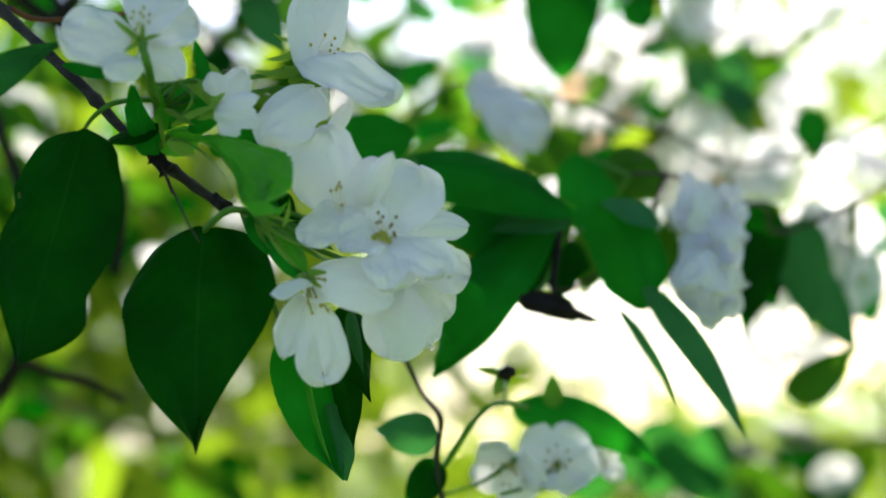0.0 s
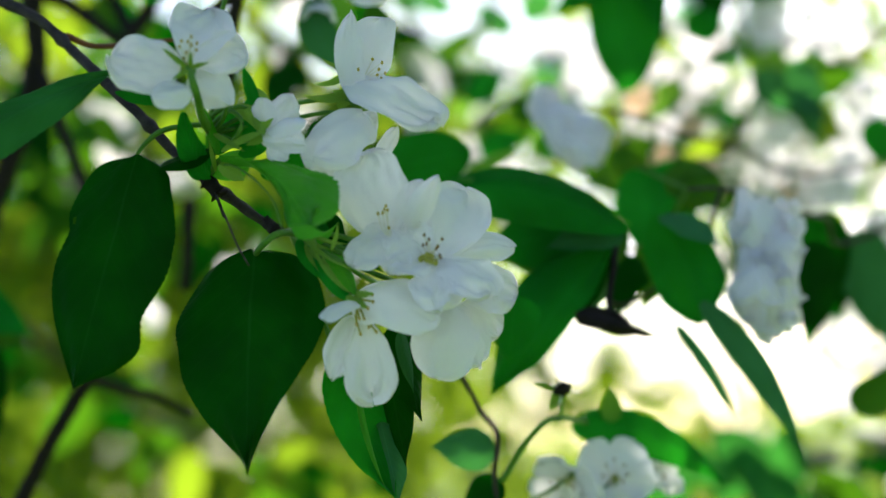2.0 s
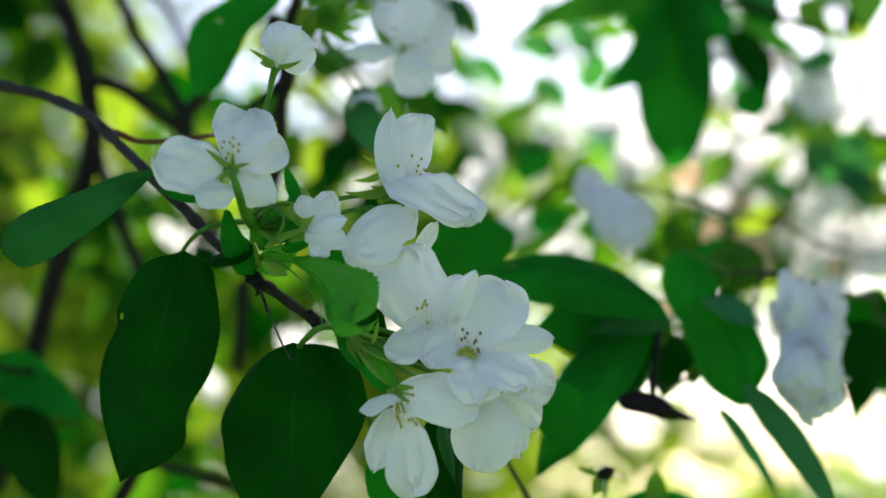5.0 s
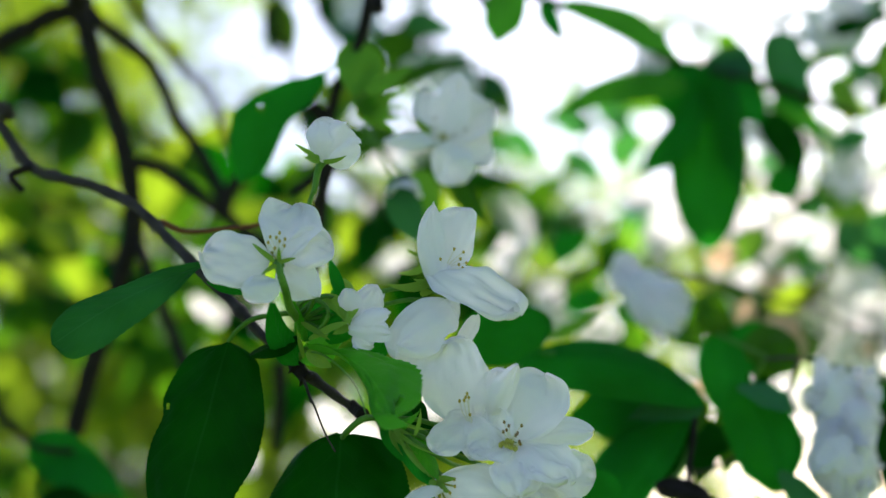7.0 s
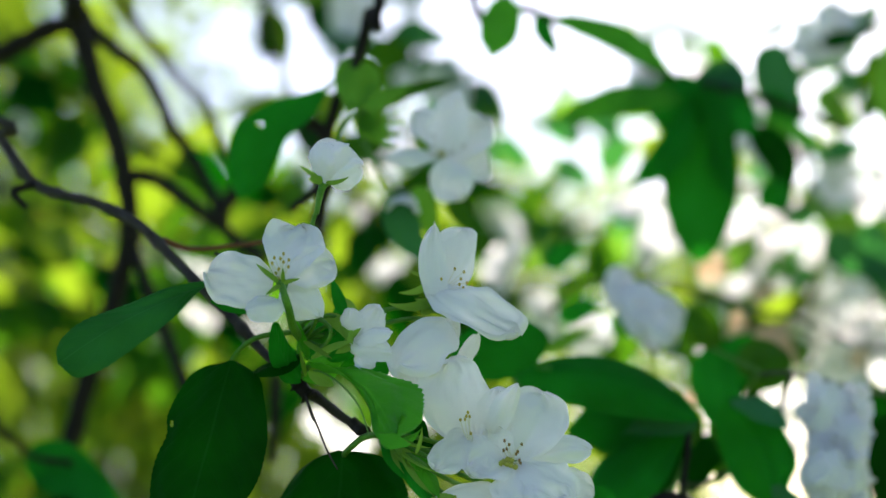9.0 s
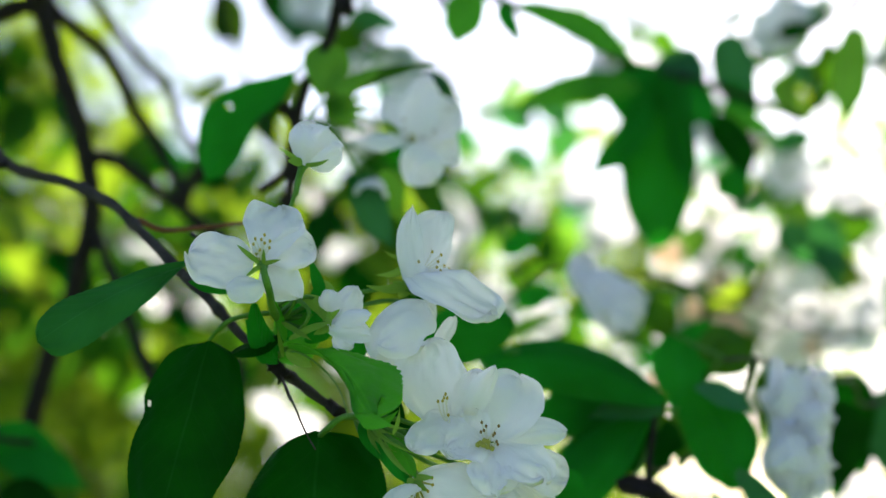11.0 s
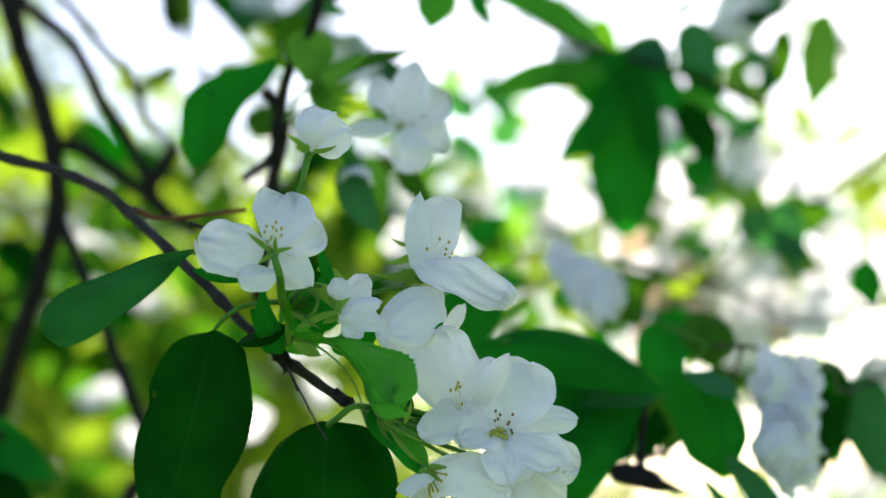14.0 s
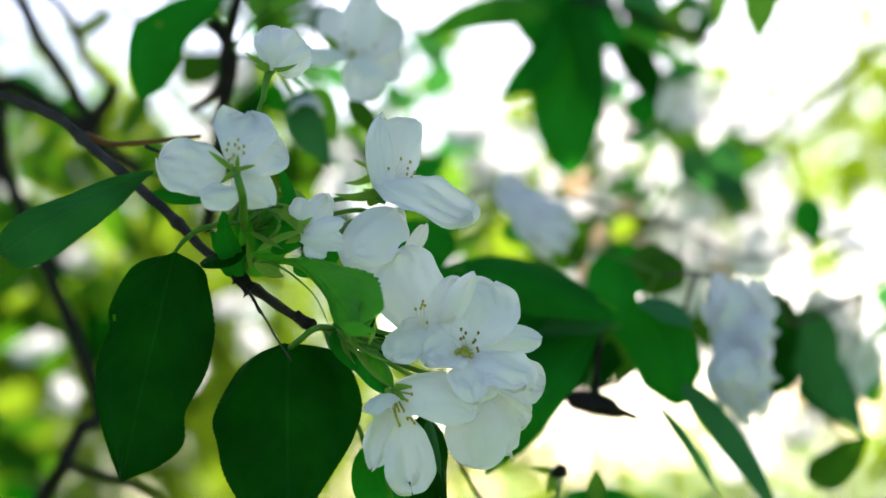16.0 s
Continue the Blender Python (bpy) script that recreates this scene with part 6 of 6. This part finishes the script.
for a, b, w in (((-0.2635, 0.7600, 1.7978), (-0.2470, 0.7600, 1.7571), 0.020), ((-0.2285, 0.8000, 1.8245), (-0.2073, 0.8000, 1.7858), 0.020), ((-0.1967, 0.8400, 1.7892), (-0.1796, 0.8400, 1.7464), 0.023), ((-0.1406, 0.7600, 1.8150), (-0.1678, 0.7600, 1.7853), 0.018), ((-0.2494, 0.8000, 1.7618), (-0.2699, 0.8000, 1.7266), 0.022), ((-0.1885, 0.8400, 1.7399), (-0.1614, 0.8400, 1.7116), 0.019), ((-0.1928, 0.7600, 1.8430), (-0.2225, 0.7600, 1.8213), 0.017)):
    leaf(bough_n[0], a, b, w, LEAF_BACK, (0.2, -1, 0.3), [Vector(a) + Vector((-0.02, 0.02, 0.03))], "dark green leaf in the shade", rows=12, cols=6, wave=0.15, shape=(0.5, 0.6))
for a, b, w in (((0.0056, 1.0000, 1.8986), (0.0371, 1.0000, 1.8754), 0.025), ((0.0420, 1.0400, 1.9139), (0.0632, 1.0400, 1.8782), 0.026), ((0.0688, 1.0800, 1.8892), (0.0414, 1.0800, 1.8612), 0.027), ((0.0093, 1.0000, 1.8667), (0.0358, 1.0000, 1.8399), 0.024), ((-0.0326, 1.0400, 1.8991), (-0.0104, 1.0400, 1.8678), 0.022)):
    leaf(bough_m[0], a, b, w, LEAF_PALE, (0.1, -1, 0.3), [Vector(a) + Vector((-0.02, 0.02, 0.03))], "grey-green leaf", rows=12, cols=6, wave=0.15, shape=(0.5, 0.6))


def blooms(bough, label, *spots):
    """More blossoms on a bough: place and size of each."""
    top, line = bough
    for k, (x, y, z, r) in enumerate(spots):
        p = Vector((x, y, z))
        root = min(line, key=lambda q: (q - p).length)
        d = Vector((math.sin(k * 2.1), -0.7, math.cos(k * 1.3))).normalized()
        open_blossom(top, p, d, r, 0.25 + 0.2 * math.sin(k), root, k * 0.7, label, 3)


SUNNY = "white apple blossom glowing in the sun"
blooms(bough_a, SUNNY, (*(0.2005, 0.8000, 1.6646), 0.0162), (*(0.0262, 0.8000, 1.6561), 0.0138), (*(0.1579, 0.8000, 1.6806), 0.0224), (*(0.1892, 0.7958, 1.6876), 0.018), (*(-0.0111, 0.7932, 1.7250), 0.02), (*(-0.0305, 0.8403, 1.7689), 0.022), (*(0.1163, 0.7925, 1.7346), 0.02))
blooms(bough_b, SUNNY, (*(0.0642, 0.8884, 1.7973), 0.024), (*(0.1203, 0.7916, 1.7474), 0.026), (*(0.1614, 0.7899, 1.7725), 0.022), (*(0.1676, 0.7451, 1.6957), 0.022), (*(0.1915, 0.8000, 1.6682), 0.0159), (*(0.2207, 0.7470, 1.6693), 0.026), (*(0.2199, 0.7918, 1.7445), 0.024), (*(0.2093, 0.8030, 1.5849), 0.026), (*(0.2060, 0.8053, 1.5521), 0.026), (*(0.2371, 0.8054, 1.5510), 0.02), (*(0.2962, 0.7972, 1.6675), 0.024))
blooms(bough_c, SUNNY, (*(0.2593, 0.8949, 1.7039), 0.028), (*(0.1749, 0.8952, 1.6996), 0.026), (*(0.2225, 0.8957, 1.6924), 0.024), (*(0.1522, 0.8927, 1.7357), 0.018), (*(0.1415, 0.7375, 1.8053), 0.02), (*(0.0740, 0.8897, 1.7785), 0.026))
blooms(bough_c, SUNNY, (*(0.1432, 0.8000, 1.7440), 0.0174), (*(0.1561, 0.8500, 1.7906), 0.0114), (*(0.1979, 0.7500, 1.6893), 0.0074), (*(0.1939, 0.8000, 1.6716), 0.0134), (*(0.2415, 0.8500, 1.7022), 0.0194), (*(0.2194, 0.7000, 1.6587), 0.0168), (*(0.0779, 0.7500, 1.7620), 0.0168), (*(0.1722, 0.8000, 1.7430), 0.0141), (*(0.2084, 0.8500, 1.7564), 0.0141), (*(0.2190, 0.7000, 1.7485), 0.0184), (*(0.2476, 0.8000, 1.7382), 0.0201))
blooms(bough_b, SUNNY, (*(0.0591, 0.8000, 1.7865), 0.0148), (*(0.0625, 0.8400, 1.7632), 0.0126), (*(0.2372, 0.8800, 1.7266), 0.0185), (*(0.1734, 0.8000, 1.6824), 0.0126), (*(0.1579, 0.8400, 1.7339), 0.0148), (*(0.2215, 0.8800, 1.6914), 0.0133))
blooms(bough_c, SUNNY, (*(0.2111, 0.7800, 1.7635), 0.0163), (*(0.2345, 0.8200, 1.7473), 0.0148), (*(0.2635, 0.8600, 1.7804), 0.0185), (*(0.2267, 0.7800, 1.7797), 0.0133), (*(0.2497, 0.8200, 1.7257), 0.0163), (*(0.2143, 0.8600, 1.7059), 0.0111), (*(0.2358, 0.7800, 1.6924), 0.0148), (*(0.2555, 0.8200, 1.6714), 0.0163), (*(0.2025, 0.8600, 1.7629), 0.0111))
blooms(bough_b, SUNNY, (*(0.2549, 0.8000, 1.6171), 0.0263), (*(0.2823, 0.8500, 1.5937), 0.0275), (*(0.2717, 0.9000, 1.6334), 0.0213), (*(0.2770, 0.8000, 1.6182), 0.0238), (*(0.2716, 0.8500, 1.5985), 0.0225), (*(0.2833, 0.9000, 1.5744), 0.0175))
blooms(bough_d, "blurred white apple blossom", (*(-0.1240, 0.9889, 1.7942), 0.022), (*(-0.1440, 0.9860, 1.8346), 0.022), (*(-0.0312, 0.9866, 1.8269), 0.02))
for a, b, w in (((0.0965, 0.4959, 1.6756), (0.1050, 0.4965, 1.6674), 0.010), ((0.1147, 0.4964, 1.6688), (0.1191, 0.4973, 1.6554), 0.012), ((0.1201, 0.4973, 1.6561), (0.1260, 0.4980, 1.6463), 0.010), ((0.0869, 0.4002, 1.6107), (0.0894, 0.4010, 1.5995), 0.009), ((0.0703, 0.3985, 1.6351), (0.0750, 0.3992, 1.6248), 0.009), ((0.0846, 0.4473, 1.6548), (0.0898, 0.4479, 1.6460), 0.009), ((0.1142, 0.4967, 1.6650), (0.1275, 0.4977, 1.6507), 0.013), ((0.0857, 0.4940, 1.7039), (0.1028, 0.4938, 1.7060), 0.010), ((0.1155, 0.4949, 1.6908), (0.1237, 0.4955, 1.6818), 0.010), ((0.0828, 0.4477, 1.6483), (0.0910, 0.4474, 1.6529), 0.008), ((0.1563, 0.4983, 1.6424), (0.1676, 0.4981, 1.6452), 0.009)):
    leaf(bough_b[0], a, b, w * 1.6, DRY_PETAL, (0.2, -1, 0.3), [Vector(b) + Vector((0.01, 0.03, 0.015))], "withered tan petals", "dry_petal", 8, 6, wave=0.4, ragged=0.3, shape=(0.5, 0.5))
SMALL = "small sunlit apple bud among leaves"
blooms(bough_j, SMALL, (*(0.1320, 0.7689, 1.7865), 0.015), (*(0.1549, 0.7690, 1.7845), 0.016), (*(0.1562, 0.7658, 1.8298), 0.012), (*(0.1789, 0.7673, 1.8089), 0.013), (*(0.1171, 0.7915, 1.7500), 0.02))
blooms(bough_a, SMALL, (*(0.1406, 0.7738, 1.7153), 0.012), (*(0.0635, 0.8000, 1.6498), 0.0136), (*(0.0186, 0.8000, 1.6743), 0.0102), (*(0.0185, 0.6948, 1.6986), 0.014), (*(0.1423, 0.8000, 1.6340), 0.0104), (*(0.1791, 0.8000, 1.6186), 0.0104))
blooms(bough_b, SMALL, (*(0.1081, 0.8000, 1.6305), 0.0115), (*(0.1410, 0.8000, 1.6125), 0.0084), (*(0.1964, 0.8000, 1.6121), 0.0120), (*(0.0332, 0.8000, 1.6671), 0.0115), (*(0.0146, 0.8000, 1.6801), 0.0139))
blooms(bough_f, "blurred white apple blossom", (*(-0.2924, 0.8890, 1.7889), 0.012), (*(-0.2734, 0.8918, 1.7486), 0.009), (*(-0.3768, 0.9280, 1.9481), 0.013))
# Blossoms added here in place of bright gaps in the far foliage.
blooms(bough_h, SUNNY, (*(-0.1235, 0.9000, 1.7044), 0.017), (*(-0.1199, 0.9200, 1.6806), 0.016), (*(-0.1795, 0.9000, 1.6882), 0.018), (*(-0.1690, 0.9200, 1.6711), 0.016))
blooms(bough_g, "blurred white apple blossom", (*(-0.2665, 0.8954, 1.6978), 0.018), (*(-0.2545, 0.8976, 1.6654), 0.013))
blooms(bough_h, "blurred white apple blossom", (*(-0.3077, 0.9384, 1.7991), 0.026), (*(-0.2827, 0.9872, 1.8185), 0.022), (*(-0.2734, 0.9888, 1.7957), 0.018))


def shrub(n, x, y, z, hubs, seed, label, size=0.06, blob=0.10, name="shrub", stems=4):
    """Many stems from the ground with leaves in clumps along their ends."""
    rng = np.random.default_rng(seed)
    top = thing(name, (x[0], y[0], 0), label, "shrub", "shrubs behind the apple tree")
    h = np.stack([rng.uniform(*x, hubs), rng.uniform(*y, hubs), rng.uniform(*z, hubs)], 1)
    for k in range(0, hubs, stems):
        a, lean = h[k], rng.normal(size=2) * 0.12
        bm = bmesh.new()
        tube(bm, [(a[0] + lean[0], a[1] + lean[1], -0.03), (a[0] + lean[0] * 0.8, a[1] + lean[1] * 0.6, a[2] * 0.5), tuple(a)], 0.012, 0.003, 4, 6, 0.1)
        part("stem", bm, BARK, top)
    ob = leaf_cloud("foliage", h[rng.integers(0, hubs, n)] + rng.normal(size=(n, 3)) * blob, size, FOLIAGE, top, seed)
    ob["kind"] = "stuff"


shrub(3300, (-1.9, -0.75), (2.2, 4.4), (1.9, 3.1), 60, 27, "tall shrub with blurred green leaves", 0.07, 0.13)
shrub(2000, (-1.9, 0.0), (2.3, 3.8), (1.2, 2.15), 100, 21, "shrub with blurred green and yellow-green leaves", 0.07, 0.13)
shrub(1500, (0.1, 1.7), (2.4, 4.0), (1.9, 2.15), 40, 28, "slender shrub with a loose green top", 0.06, 0.09)
shrub(1300, (-0.95, -0.25), (2.6, 4.0), (1.65, 2.3), 36, 29, "shrub with blurred green leaves", 0.07, 0.12)
shrub(600, (0.0, 1.6), (2.2, 4.0), (1.2, 2.6), 28, 22, "slender shrub with sparse leaves against the sky", 0.06, 0.09, stems=5)
shrub(3800, (-2.1, -0.2), (4.6, 6.0), (0.9, 2.45), 100, 30, "dense sunlit yellow-green shrub behind the others", 0.08, 0.14)
shrub(5200, (-0.6, 3.4), (4.6, 7.2), (0.2, 1.46), 90, 25, "low sunlit yellow-green shrubs on the meadow", 0.09, 0.12)

# ---- the unseen apple tree that carries the boughs; its crown is added to shade the front branch ----
tree = thing("apple_tree", (-1.1, 0.9, 0), "unseen apple tree, its crown added to shade the front branch", "tree")
twig(tree, [(-1.15, 0.95, -0.05), (-1.1, 0.9, 0.8), (-1.0, 0.9, 1.6), (-0.95, 0.85, 2.2), (-0.9, 0.8, 3.0)], 0.11, 0.06, name="trunk", lump=0.2, sides=14)
twig(tree, [(-0.97, 0.87, 2.1), (-0.5, 0.65, 2.36), (0.0, 0.54, 2.38), (0.4, 0.5, 2.42), (0.8, 0.5, 2.3), (0.85, 0.46, 1.9), (0.87, 0.5, 1.6)], 0.03, 0.012, name="limb", lump=0.2, sides=10)
twig(tree, [(-1.0, 0.9, 1.7), (-0.85, 0.6, 1.9), (-0.73, 0.41, 2.0), (-0.6, 0.2, 2.3)], 0.02, 0.008, name="limb", lump=0.2, sides=10)
twig(tree, [(0.78, 0.5, 2.3), (0.9, 0.75, 2.1), (0.92, 0.9, 1.5)], 0.012, 0.006, name="limb", lump=0.2, sides=8)
twig(tree, [(-0.96, 0.86, 2.3), (-0.3, 0.98, 2.42), (0.3, 0.9, 2.4), (0.5, 1.3, 2.42), (0.55, 2.0, 2.7)], 0.02, 0.008, name="limb", lump=0.2, sides=8)
twig(tree, [(-1.05, 0.9, 1.5), (-0.92, 1.1, 1.7), (-0.9, 1.2, 2.1)], 0.015, 0.008, name="limb", lump=0.2, sides=8)


def apple_crown():
    rng = np.random.default_rng(23)
    # Out-of-view leaf clump added in the sun's path to shade the front branch.
    shade_clump = np.stack([rng.uniform(-0.1, 1.05, 80), rng.uniform(1.64, 2.35, 80), rng.uniform(2.38, 2.62, 80)], 1)
    shade_clump[:, 2] += 0.55 * (shade_clump[:, 1] - 1.5)
    d = rng.normal(size=(260, 3))
    d /= np.linalg.norm(d, axis=1)[:, None]
    wide = np.array([-0.9, 1.3, 3.2]) + d * rng.uniform(0.5, 1.0, 260)[:, None] * np.array([1.2, 1.3, 0.8])
    wide = wide[(wide[:, 0] < 0.2) & (wide[:, 1] > 0.75)]
    wide = wide[wide[:, 2] > 2.25 + 0.4 * np.abs(wide[:, 1] - 0.4)]
    p = np.concatenate([shade_clump[rng.integers(0, len(shade_clump), 5200)] + rng.normal(size=(5200, 3)) * 0.07, wide[rng.integers(0, len(wide), 9000)] + rng.normal(size=(9000, 3)) * 0.12])
    ob = leaf_cloud("crown", p, 0.075, LEAF_BACK, tree, 23)
    ob["kind"] = "stuff"
    for k in range(0, len(wide), 9):
        bm = bmesh.new()
        tube(bm, [(-0.9, 0.82, 2.8), tuple((np.array([-0.9, 0.82, 3.0]) + wide[k]) / 2 + np.array([0, 0, 0.08])), tuple(wide[k])], 0.014, 0.004, 4, 6, 0.1)
        part("twig", bm, BARK, tree)


apple_crown()
